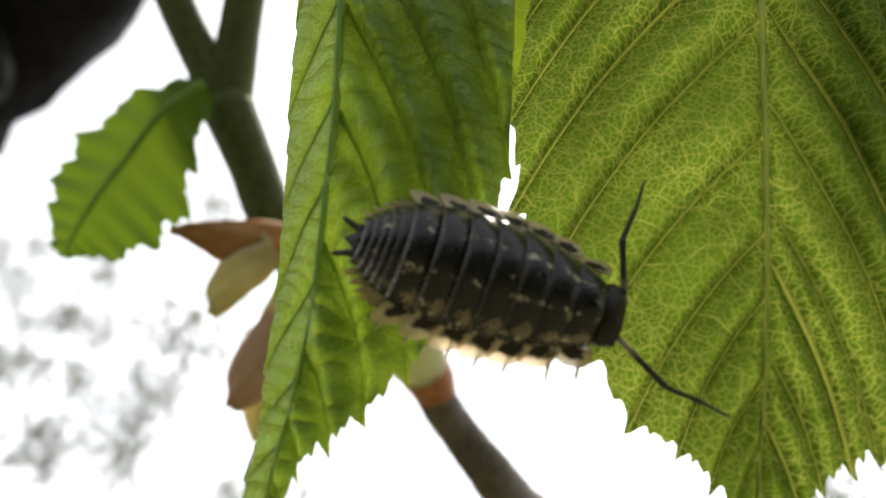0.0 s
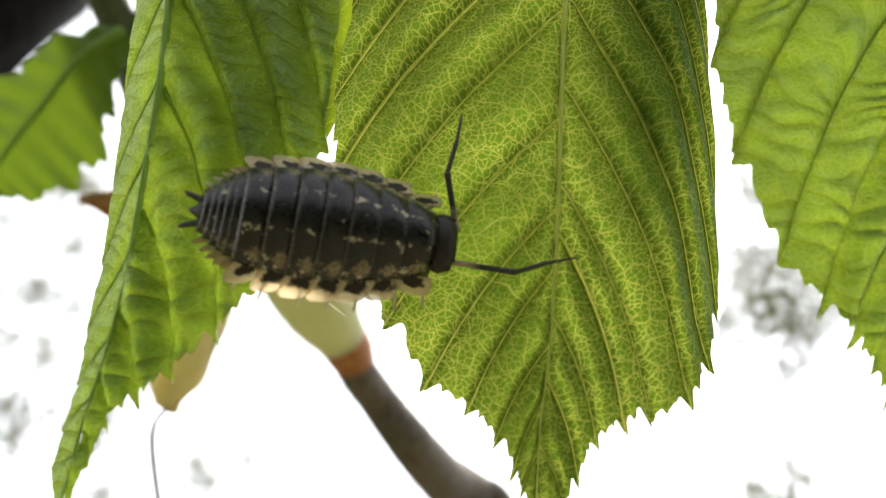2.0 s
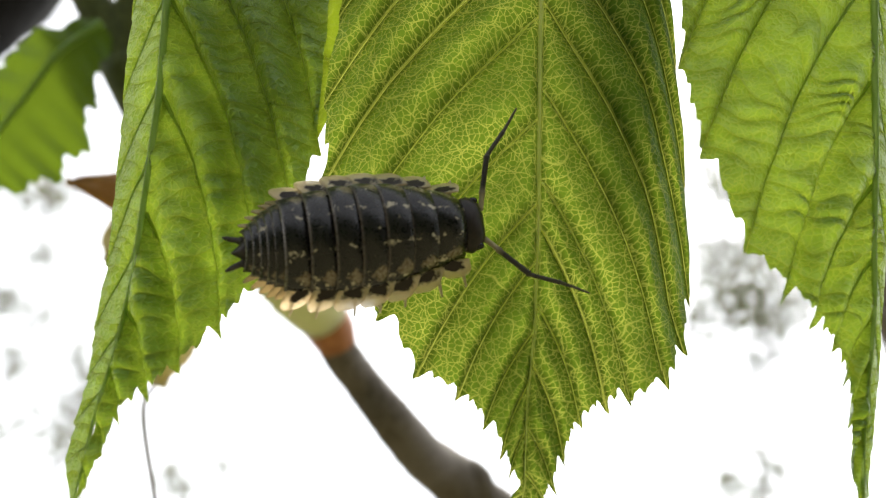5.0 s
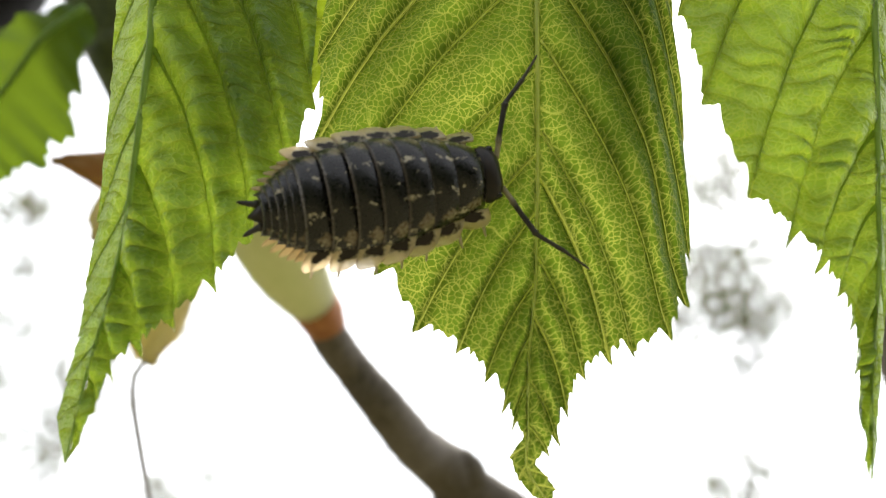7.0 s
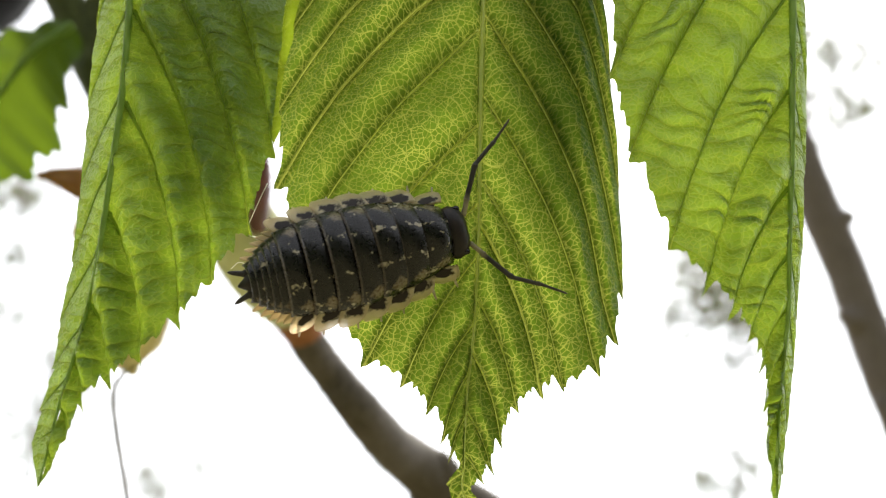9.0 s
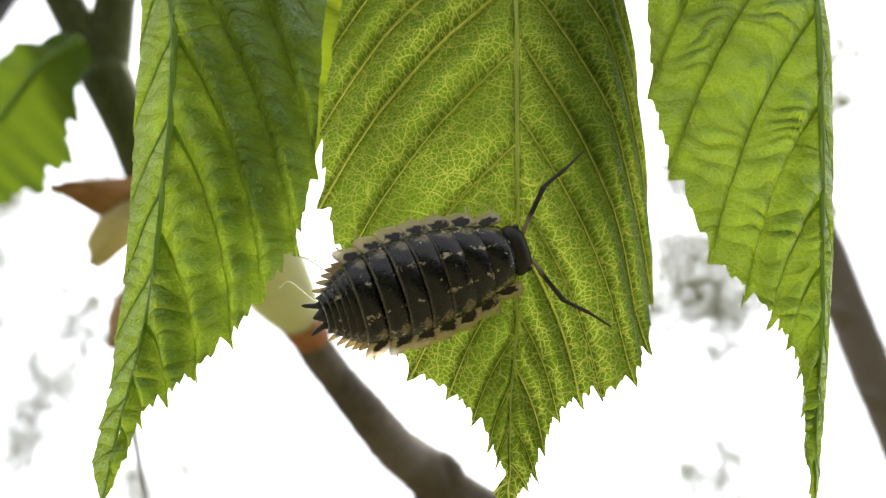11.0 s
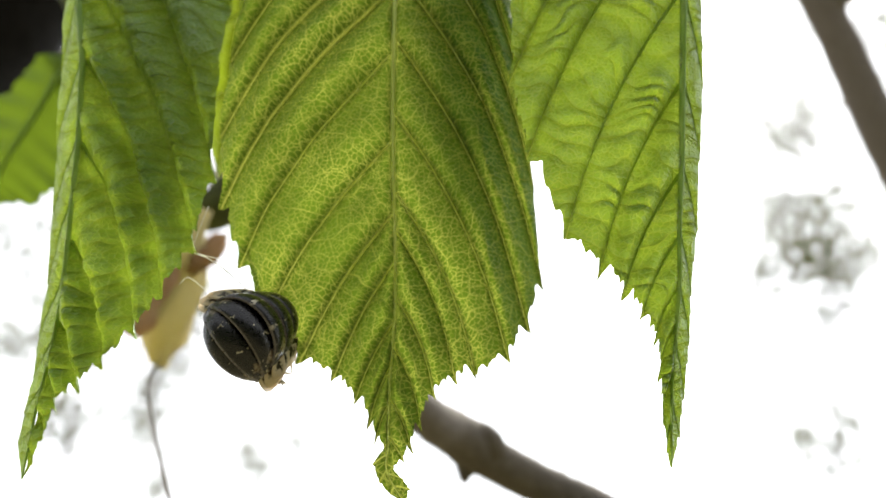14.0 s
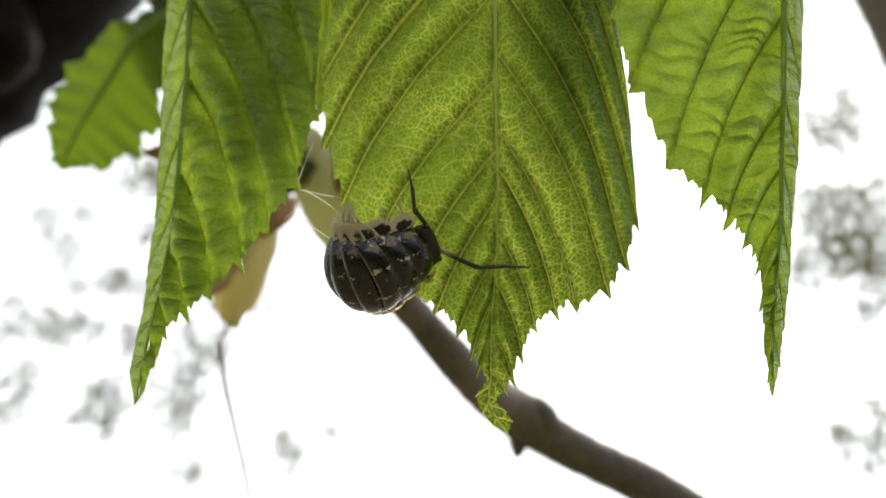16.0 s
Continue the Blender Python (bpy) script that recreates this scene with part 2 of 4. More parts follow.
FEELER = soft_material("woodlouse_feeler", (0.018, 0.016, 0.017), (0.055, 0.05, 0.05), None, 4000, 0.45)
ANTENNA = Mat("woodlouse_antenna")
joint = ANTENNA.node("ShaderNodeSeparateXYZ")
ANTENNA.link(ANTENNA.coords(), joint.inputs[0])
ANTENNA.set(ANTENNA.ramp(ANTENNA.math("MULTIPLY", joint.outputs[0], 100.0), (0.06, (0.30, 0.26, 0.17)), (0.13, (0.022, 0.019, 0.019)), (0.5, (0.05, 0.045, 0.04))), 0.45, None, 0.35)
ANTENNA = ANTENNA.m
LEGMAT = soft_material("woodlouse_leg", (0.42, 0.38, 0.29), (0.6, 0.55, 0.44), (0.7, 0.62, 0.48), 2500, 0.5)


# ---- builders ----
def mesh_part(name, verts, faces, material, parent=None, label="", uv=None, smooth=True, uv2=None):
    me = bpy.data.meshes.new(name)
    me.from_pydata([tuple(v) for v in verts], [], faces)
    for title, uv in (("UVMap", uv), ("Vein", uv2)):
        if uv is None:
            continue
        layer = me.uv_layers.new(name=title)
        idx = np.empty(len(me.loops), dtype=np.int32)
        me.loops.foreach_get("vertex_index", idx)
        layer.data.foreach_set("uv", np.asarray(uv, dtype=np.float32)[idx].ravel())
    me.materials.append(material)
    me.polygons.foreach_set("use_smooth", [smooth] * len(me.polygons))
    me.update()
    ob = new(name, me)
    if parent is not None:
        ob.parent = parent
    if label:
        ob["label"] = label
    return ob


CURVES = {}


def curve_at(table, z, soft=0.10):
    """Smooth interpolation in a list of (height, value)."""
    key = id(table)
    if key not in CURVES:
        p = sorted(table)
        xs = np.linspace(p[0][0], p[-1][0], 1400)
        ys = np.interp(xs, [a for a, _ in p], [b for _, b in p])
        n = max(1, int(soft / (xs[1] - xs[0])))
        k = np.hanning(2 * n + 3)
        flat = np.convolve(np.pad(ys, n + 1, mode="reflect", reflect_type="odd"), k / k.sum(), mode="valid")
        CURVES[key] = (float(xs[0]), 1399 / float(xs[-1] - xs[0]), flat.tolist(), table)
    low, step, ys, _ = CURVES[key]
    t = min(max((z - low) * step, 0.0), 1398.999)
    i = int(t)
    return ys[i] + (ys[i + 1] - ys[i]) * (t - i)


def ridge_mesh(points, radii):
    """A raised line on a surface that faces the viewer: an open arched strip."""
    verts, faces, n = [], [], 7
    for i, p in enumerate(points):
        d = (points[min(i + 1, len(points) - 1)] - points[max(i - 1, 0)]).normalized()
        side = d.cross(Vector((0, 1, 0))).normalized()
        for k in range(n):
            a = math.pi * k / (n - 1)
            verts.append(p + side * math.cos(a) * radii[i] * 1.25 - Vector((0, 1, 0)) * math.sin(a) * radii[i])
    for i in range(len(points) - 1):
        for k in range(n - 1):
            faces.append((i * n + k, i * n + k + 1, (i + 1) * n + k + 1, (i + 1) * n + k))
    return verts, faces


def tube_mesh(points, radii, sides=10, wobble=0.0, seed=0):
    """Rings along a line of points, closed at both ends, in metres."""
    rng = random.Random(seed)
    pts = [Vector(p) for p in points]
    verts, faces = [], []
    up = Vector((0.31, 0.17, 0.93))
    for i, p in enumerate(pts):
        d = (pts[min(i + 1, len(pts) - 1)] - pts[max(i - 1, 0)]).normalized()
        a = d.cross(up)
        if a.length < 1e-3:
            a = d.cross(Vector((1, 0, 0)))
        a.normalize()
        b = d.cross(a)
        for k in range(sides):
            t = 2 * math.pi * k / sides
            r = radii[i] * (1 + wobble * (rng.random() - 0.5))
            verts.append(p + (a * math.cos(t) + b * math.sin(t)) * r)
    for i in range(len(pts) - 1):
        for k in range(sides):
            j = (k + 1) % sides
            faces.append((i * sides + k, i * sides + j, (i + 1) * sides + j, (i + 1) * sides + k))
    faces.append(tuple(reversed(range(sides))))
    faces.append(tuple((len(pts) - 1) * sides + k for k in range(sides)))
    return verts, faces


def spline(points, per=6):
    """Catmull-Rom line through points of any dimension."""
    p = [np.array(q, float) for q in points]
    p = [2 * p[0] - p[1], *p, 2 * p[-1] - p[-2]]
    out = []
    for i in range(1, len(p) - 2):
        for k in range(per):
            t = k / per
            a, b, c, d = p[i - 1 : i + 3]
            out.append(0.5 * (2 * b + (c - a) * t + (2 * a - 5 * b + 4 * c - d) * t * t + (3 * b - a - 3 * c + d) * t**3))
    out.append(p[-2])
    return out


def tube(name, points, material, parent=None, sides=10, per=6, wobble=0.0, seed=0, label="", origin=None):
    """points: (x, y, z, radius) in centimetres of the plan."""
    line = spline(points, per)
    o = Vector((0, 0, 0)) if origin is None else origin
    v, f = tube_mesh([(Vector(q[:3]) - o) * 0.01 for q in line], [max(q[3], 0.0005) * 0.01 for q in line], sides, wobble, seed)
    return mesh_part(name, v, f, material, parent, label)


# ---- ground ----
gv = [(x, y, 0) for y in (-400, -6, 0, 6, 400) for x in (-400, -6, 0, 6, 400)]
gf = [(r * 5 + c, r * 5 + c + 1, r * 5 + c + 6, r * 5 + c + 5) for r in range(4) for c in range(4)]
ground = tagged(mesh_part("ground", gv, gf, GROUND), "brown leaf litter ground under the trees", "ground", kind="structure")


# unseen wall added behind the viewer; it cuts low front light and darkens reflections
hv = []
for i in range(61):
    for j in range(25):
        a = radians(190 + 160 * i / 60)
        d = 3.6 + 0.9 * noise.noise(Vector((i * 0.31, j * 0.33, 2.0))) + 0.5 * noise.noise(Vector((i * 0.9, j * 0.9, 5.0)))
        rise = 2.9 + 0.8 * noise.noise(Vector((i * 0.23, 0.0, 9.0)))
        hv.append((d * math.cos(a), d * math.sin(a), -0.05 + rise * j / 24))
hf = [(i * 25 + j, i * 25 + j + 1, (i + 1) * 25 + j + 1, (i + 1) * 25 + j) for i in range(60) for j in range(24)]
tagged(mesh_part("backdrop", hv, hf, LIGHT_BLOCKER), "unseen dark green wall added to cut the front light", "backdrop", kind="structure")


# ---- leaflets ----
class Side:
    """One half of a blade. veins: (height at the midrib, x and z of the tip), from the leaf's base down to its point."""

    def __init__(self, veins, fold, relief=0.06, bow=0.05, teeth=0.03, lobe=0.05, count=4, pucker=0.012, rungs=8.5, skew=0.5, calm=9.0, lean=15):
        self.veins, self.fold, self.relief, self.bow, self.teeth, self.lobe = veins, fold, relief, bow, teeth, lobe
        self.count, self.pucker, self.rungs, self.skew, self.calm, self.lean = count, pucker, rungs, skew, calm, radians(lean)
        columns = [np.array([v[k] for v in veins], float) for k in range(3)]
        self.tables = [(c.tolist(), self.tangents(c)) for c in columns]

    def tangents(self, table):
        d = np.diff(table)
        m = np.zeros(len(table))
        both = d[:-1] * d[1:] > 0
        m[1:-1][both] = 2 * d[:-1][both] * d[1:][both] / (d[:-1][both] + d[1:][both])
        m[0], m[-1] = d[0], d[-1]
        return m.tolist()

    def at(self, q):
        """Height at the midrib, x and z of the edge; smooth between the veins without overshoot."""
        i = min(int(q), len(self.veins) - 2)
        t = q - i
        h = t * t * (3 - 2 * t)
        return [a[i] * (1 - h) + a[i + 1] * h + m[i] * t * (1 - t) ** 2 - m[i + 1] * t * t * (1 - t) for a, m in self.tables]


def leaflet(label, rib, depth, left, right, per=42, columns=64, seed=0, skin=None, bone=None, plump=1.0, valley=0.03):
    """A drooping leaflet: quilted blade with toothed edge, midrib and side veins. Plan in centimetres."""
    top, tip = rib[0][0], rib[-1][0]
    origin = Vector((curve_at(rib, top), curve_at(depth, top), top))
    thing = new("leaflet")
    thing.matrix_world = RIG @ Matrix.Translation(origin * 0.01)
    tagged(thing, label, "leaf", group="leaflets hanging side by side")
    rng = random.Random(seed)
    jit = [rng.uniform(0.75, 1.25) for _ in range(200)]

    def tooth_at(side, q, zt):
        k = (q + 0.05 * math.sin(q * 2.1 + seed)) * side.count
        f, g = k % 1.0, q % 1.0
        size = 0.45 + 1.1 * ((math.floor(k) * 0.618 + seed * 0.37) % 1.0)
        lobe = side.lobe * (0.6 + 0.8 * ((math.floor(q) * 0.618 + seed * 0.21) % 1.0))
        t = side.teeth * (2.0 * size * f**1.3 * min(1.0, (1 - f) * 5.0) - 0.7 + 0.3 * (1 - abs((k * 3.7) % 2 - 1)))
        t += lobe * (math.exp(-((min(g, 1 - g) / 0.11) ** 2)) - 0.35 - 0.5 * math.exp(-(((g - 0.2) / 0.1) ** 2)))
        return t * (0.3 if zt > side.calm else 1.0)

    def row(side, sign, q):
        """The line from the midrib to the edge: start, bend, end, way and length."""
        z0, xt, zt = side.at(q)
        ax, az = curve_at(rib, z0), z0
        dx, dz = xt - ax, zt - az
        l = math.hypot(dx, dz)
        k = 1 / max(l, 1e-6)
        nx, nz = -dz * k * sign, dx * k * sign
        if nx * sign < 0:
            nx, nz = -nx, -nz
        bow = 2 * side.bow * l
        return ax, az, (ax + xt) / 2 + nx * bow, (az + zt) / 2 + nz * bow, xt, zt, dx * k, dz * k, l

    def spot(side, sign, q, s, line, lift=0.0, tooth=0.0):
        tight = min(1.0, (side.at(int(q))[0] - side.at(min(int(q) + 1, len(side.veins) - 1))[0]) / 0.5)
        ax, az, cx, cz, bx, bz, wx, wz, l = line
        e, g, h = (1 - s) ** 2, 2 * s * (1 - s), s * s
        out = tooth * s**10
        x, z = ax * e + cx * g + bx * h + wx * out, az * e + cz * g + bz * h + wz * out
        u = l * s
        f = q - math.floor(q)
        w = max(0.0, math.sin(math.pi * (f ** (math.log(0.5) / math.log(side.skew)))))
        env = min(1.0, l / 0.35) * min(1.0, s * 6) ** 0.7 * (1 - 0.6 * s**3)
        dx = abs(x - curve_at(rib, z))
        y = curve_at(depth, z) + side.fold(dx, z)
        y -= tight * side.relief * jit[int(q) % 200] * (w**0.7 - 0.55) * env
        y += valley * math.exp(-((u / 0.05) ** 2)) * min(1.0, l / 0.3)
        phase = side.rungs * (dx * math.sin(side.lean) - z * math.cos(side.lean)) + jit[int(q) * 3 % 200] * 2.0
        phase += noise.noise(Vector((x * 2.1, z * 2.1, seed + 20))) * 1.9 + noise.noise(Vector((x * 6, z * 6, seed + 30))) * 0.55
        rung = abs(math.sin(math.pi * phase)) ** 0.7 * (0.7 + 1.5 * noise.noise(Vector((x * 3.3, z * 3.3, seed + 40))))
        y -= side.pucker * (rung - 0.5) * w**0.6 * env
        y += side.pucker * 0.7 * noise.noise(Vector((x * 6.5, z * 6.5, seed + 50))) + noise.noise(Vector((x * 1.7, z * 1.7, seed))) * 0.03 * min(1, s * 2)
        return Vector((x, y - lift, z)) - origin, u, phase

    verts, faces, uvs, veins = [], [], [], []
    for side, sign in ((left, -1), (right, 1)):
        start = len(verts)
        last = len(side.veins) - 1
        rows = last * per + 1
        for i in range(rows):
            q = min(i / per, last - 1e-4)
            line = row(side, sign, q)
            l = line[8]
            tooth = max(tooth_at(side, q, line[5]) * min(1.0, l / 0.28) ** 1.6, -0.8 * l)
            pitch = abs(side.at(min(q + 0.5, last))[0] - side.at(max(q - 0.5, 0))[0]) * 0.55
            for c in range(columns + 1):
                s = c / columns
                p, u, phase = spot(side, sign, q, s, line, 0.0, tooth)
                verts.append(p * 0.01)
                uvs.append((p.x + (40 if sign > 0 else 20), p.z + 20))
                veins.append((min(abs(q - round(q)) * pitch, u * 0.6), phase + 60.0))
        for i in range(rows - 1):
            for c in range(columns):
                a = start + i * (columns + 1) + c
                quad = (a, a + 1, a + columns + 2, a + columns + 1)
                faces.append(quad if sign > 0 else quad[::-1])
    mesh_part("blade", verts, faces, skin or LEAF, thing, uv=uvs, uv2=veins)
    # midrib
    zs = np.linspace(top, tip + 0.01, 120)
    line = [(Vector((curve_at(rib, z), curve_at(depth, z) + left.fold(0, z) + 0.7 * valley * min(1, (z - tip) / 0.5), z)) - origin) * 0.01 for z in zs]
    rad = [0.01 * plump * (0.004 + 0.012 * min(1.0, (z - tip) / 3.0) ** 0.8) for z in zs]
    v, f = ridge_mesh(line, rad)
    bone = bone or RIB
    mesh_part("midrib", v, f, bone, thing, "pale raised midrib")
    for side, sign in ((left, -1), (right, 1)):
        for q in range(1, len(side.veins) - 1):
            line = row(side, sign, q)
            l = line[8]
            if l < 0.1:
                continue
            pts = [spot(side, sign, q, s, line, 0.003 * plump)[0] * 0.01 for s in np.linspace(0.02, 0.97, 24)]
            rad = [0.01 * plump * (0.0088 * max(0.2, 1 - 0.95 * s) * min(1, 0.4 + l)) for s in np.linspace(0, 1, 24)]
            v, f = ridge_mesh(pts, rad)
            mesh_part("side_vein", v, f, bone, thing)
    return thing


leaflet(
    "fresh green toothed chestnut leaflet with pale veins",
    [(6.4, 0.1), (3.0, 0.06), (2.07, 0.04), (1.2, 0.015), (0.38, 0.005), (-0.15, -0.015), (-0.49, -0.055), (-0.82, -0.075), (-0.98, -0.076), (-1.08, -0.097), (-1.16, -0.071), (-1.23, -0.02), (-1.30, 0.03)],
    [(6.4, 3.0), (4.0, 1.2), (3.0, 0.4), (2.4, 0.05), (1.8, -0.08), (1.1, -0.12), (0.6, -0.09), (0.1, -0.03), (-0.5, -0.02), (-1.27, -0.05)],
    Side([(6.4, 0.0, 6.3), (5.6, -0.6, 5.2), (4.9, -0.95, 4.2), (4.2, -1.0, 3.2), (3.6, -1.05, 2.4), (3.1, -1.15, 1.75), (2.65, -1.22, 1.2), (2.2, -1.2, 0.72), (1.68, -1.06, 0.30), (1.05, -0.86, -0.05), (0.57, -0.64, -0.37), (0.25, -0.42, -0.49), (-0.14, -0.28, -0.64), (-0.43, -0.19, -0.80), (-0.68, -0.15, -0.90), (-0.93, -0.10, -0.95), (-1.0, -0.17, -1.06), (-1.1, -0.13, -1.17), (-1.2, -0.06, -1.25), (-1.30, 0.03, -1.30)],
         lambda d, z: 0.55 * max(0.0, d - 0.85) ** 1.25 + 0.03 * d, relief=0.19, skew=0.66, teeth=0.018, lobe=0.075, count=3, calm=0.9, lean=35),
    Side([(6.4, 0.1, 6.3), (5.6, 0.5, 5.0), (4.8, 0.7, 3.5), (4.0, 0.83, 2.3), (3.4, 0.88, 1.5), (2.85, 0.94, 0.8), (2.3, 0.96, 0.13), (1.78, 0.84, -0.20), (1.24, 0.70, -0.40), (0.70, 0.49, -0.50), (0.45, 0.36, -0.54), (0.01, 0.22, -0.63), (-0.31, 0.13, -0.82), (-0.65, 0.07, -0.97), (-0.9, 0.02, -1.04), (-1.06, -0.04, -1.085), (-1.12, 0.02, -1.16), (-1.2, 0.055, -1.22), (-1.30, 0.03, -1.30)],
         lambda d, z: 1.5 * max(0.0, d - 0.6) ** 1.1 * min(1.0, max(0.25, (z + 0.55) / 0.6)) + 0.05 * d, relief=0.16, bow=0.06, skew=0.66, teeth=0.018, lobe=0.075, count=3, calm=0.25, lean=22),
    seed=1, plump=0.72)

leaflet(
    "drooping folded green leaflet with puckered blade",
    [(7.0, -1.2), (4.0, -1.95), (3.0, -2.15), (2.2, -2.2), (1.75, -2.1), (1.1, -2.09), (0.5, -2.12), (0.1, -2.14), (-0.3, -2.2), (-0.6, -2.27), (-0.85, -2.31), (-1.08, -2.35)],
    [(7.0, 3.2), (4.0, 1.2), (3.0, 0.4), (2.4, 0.0), (1.8, -0.16), (1.0, -0.22), (0.2, -0.26), (-1.08, -0.30)],
    Side([(7.0, -1.2, 6.9), (5.0, -2.1, 4.2), (3.6, -2.4, 2.9), (2.9, -2.42, 2.3), (2.35, -2.40, 1.75), (1.76, -2.40, 1.2), (1.2, -2.38, 0.68), (0.75, -2.38, 0.22), (0.25, -2.40, -0.15), (-0.2, -2.39, -0.42), (-0.5, -2.43, -0.66), (-0.78, -2.45, -0.86), (-1.08, -2.35, -1.08)],
         lambda d, z: 1.1 * d**1.1, relief=0.05, bow=0.03, teeth=0.014, lobe=0.03, count=2, pucker=0.02, rungs=9),
    Side([(7.0, -1.2, 6.9), (5.4, -1.0, 5.0), (4.4, -1.1, 3.4), (3.7, -1.2, 2.2), (3.05, -1.24, 0.9), (2.42, -1.35, 0.38), (1.75, -1.53, 0.07), (1.14, -1.70, -0.17), (0.46, -1.89, -0.38), (-0.08, -2.04, -0.51), (-0.4, -2.17, -0.64), (-0.66, -2.23, -0.82), (-0.88, -2.30, -0.98), (-1.08, -2.35, -1.08)],
         lambda d, z: 0.12 * d + 0.5 * max(0.0, d - 0.55) ** 1.4, relief=0.17, bow=0.06, teeth=0.020, lobe=0.06, count=4, pucker=0.068, rungs=7.2, skew=0.74, calm=0.9),
    columns=88, seed=2, skin=SIDELEAF, bone=SIDERIB, plump=1.2, valley=-0.012)

right_leaf = leaflet(
    "drooping green leaflet folded along its midrib",
    [(7.0, 1.3), (4.0, 1.95), (3.0, 2.02), (1.9, 1.96), (1.29, 1.90), (0.73, 1.85), (0.29, 1.80), (-0.07, 1.78), (-0.4, 1.73), (-0.7, 1.69), (-1.18, 1.66)],
    [(7.0, 3.0), (4.0, 1.0), (3.0, 0.3), (2.4, 0.0), (1.8, -0.12), (1.0, -0.17), (0.2, -0.2), (-1.18, -0.14)],
    Side([(7.0, 1.3, 6.9), (5.4, 0.9, 5.2), (4.4, 0.8, 3.6), (3.8, 0.8, 2.3), (3.2, 0.80, 1.30), (2.6, 0.89, 0.80), (1.93, 1.10, 0.27), (1.28, 1.30, 0.05), (0.66, 1.43, -0.11), (0.24, 1.54, -0.24), (-0.06, 1.61, -0.40), (-0.3, 1.62, -0.62), (-0.6, 1.63, -0.9), (-0.9, 1.64, -1.08), (-1.18, 1.66, -1.18)],
         lambda d, z: -0.14 * d - 0.05 * math.sin(min(math.pi, d * 3)), relief=0.15, bow=0.05, teeth=0.020, lobe=0.07, count=4, pucker=0.05, rungs=7.0, skew=0.72),
    Side([(7.0, 1.3, 6.9), (5.0, 2.1, 4.2), (3.4, 2.14, 2.6), (2.4, 2.1, 1.8), (1.9, 2.07, 1.3), (1.3, 2.0, 0.8), (0.73, 1.94, 0.3), (0.29, 1.87, -0.1), (-0.07, 1.84, -0.4), (-0.4, 1.78, -0.75), (-0.75, 1.73, -0.98), (-1.18, 1.66, -1.18)],
         lambda d, z: 1.4 * d**1.1, relief=0.04, bow=0.03, teeth=0.016, lobe=0.03, count=2, pucker=0.02, rungs=9),
    columns=88, seed=3, skin=SIDELEAF, bone=SIDERIB, plump=1.2, valley=-0.012)


def narrow_veins(x, width, top, tip, sign):
    """Veins of a slender leaflet whose halves are alike."""
    out = []
    for i in range(9):
        t = i / 8
        z = top + (tip - top) * t
        out.append((z, x(z) + sign * width * math.sin(math.pi * min(1.0, 0.05 + 0.95 * t)) ** 0.7, z - 0.3 * math.sin(math.pi * t)))
    return out


def strip_rib(z):
    return -1.36 + 0.1 * max(0.0, z - 2.5)


# midrib of the added leaflet that shades the middle one from behind
def shading_rib(z):
    return 0.70 + 0.08 * max(0.0, min(z, 3.0) - 1.0)


leaflet(
    "narrow yellow-green leaflet hanging behind the others",
    [(z, strip_rib(z)) for z in (7.0, 4.0, 3.0, 2.2, 1.5, 1.2, 1.0)],
    [(7.0, 3.4), (4.0, 1.7), (3.0, 1.15), (2.2, 0.85), (1.5, 0.65), (1.0, 0.5)],
    Side(narrow_veins(strip_rib, 0.42, 7.0, 1.0, -1), lambda d, z: 0.3 * d, 0.03, 0.03, 0.01, 0.0),
    Side(narrow_veins(strip_rib, 0.42, 7.0, 1.0, 1), lambda d, z: 0.3 * d, 0.03, 0.03, 0.01, 0.0),
    per=16, columns=12, seed=4, skin=STRIPLEAF)


# added, kept out of sight: throws shade on the middle leaflet's upper right
leaflet(
    "added leaflet kept out of sight, shading the larger one in front",
    [(z, shading_rib(z)) for z in (7.0, 4.0, 3.0, 1.5, 1.2, 0.95)],
    [(7.0, 3.4), (4.0, 1.7), (3.0, 1.2), (2.2, 0.95), (1.5, 0.8), (0.95, 0.7)],
    Side(narrow_veins(shading_rib, 0.40, 7.0, 0.95, -1), lambda d, z: 0.2 * d, 0.03, 0.03, 0.01, 0.0),
    Side(narrow_veins(shading_rib, 0.18, 7.0, 0.95, 1), lambda d, z: 0.2 * d, 0.03, 0.03, 0.01, 0.0),
    per=16, columns=12, seed=5, skin=SIDELEAF)


# ---- twig with its bud, stems and scales behind the leaflets ----
def empty_thing(name, x, y, z, label, category, group=""):
    ob = new(name)
    ob.matrix_world = RIG @ Matrix.Translation((x * 0.01, y * 0.01, z * 0.01))
    return tagged(ob, label, category, group)


twig = empty_thing("twig", -2.3, 9.56, 0.98, "grey-brown twig running into a pale forked shoot", "twig")
TO = Vector((-2.3, 9.56, 0.4))
tube("stem", [(-2.38, 9.56, 0.45, 0.311), (-2.22, 9.7, 0.12, 0.304), (-1.96, 10.52, -0.29, 0.317), (-1.42, 10.79, -0.95, 0.365), (-1.0, 12.29, -1.5, 0.432), (-0.75, 13.39, -1.75, 0.472), (-0.3, 14.07, -2.1, 0.54), (0.05, 14.34, -2.38, 0.486), (0.91, 14.75, -2.9, 0.459), (2.43, 15.03, -3.68, 0.459), (4.5, 15.71, -5.0, 0.486), (8, 16.39, -7.2, 0.54), (13, 17.76, -10.4, 0.675)], BARK, twig, 14, 8, 0.07, 1, origin=TO)
tube("spur", [(-0.35, 14.21, -2.3, 0.27), (-0.42, 14.07, -2.62, 0.23), (-0.46, 14, -2.9, 0.0945)], BARK, twig, 8, 4, 0.1, 2, origin=TO)
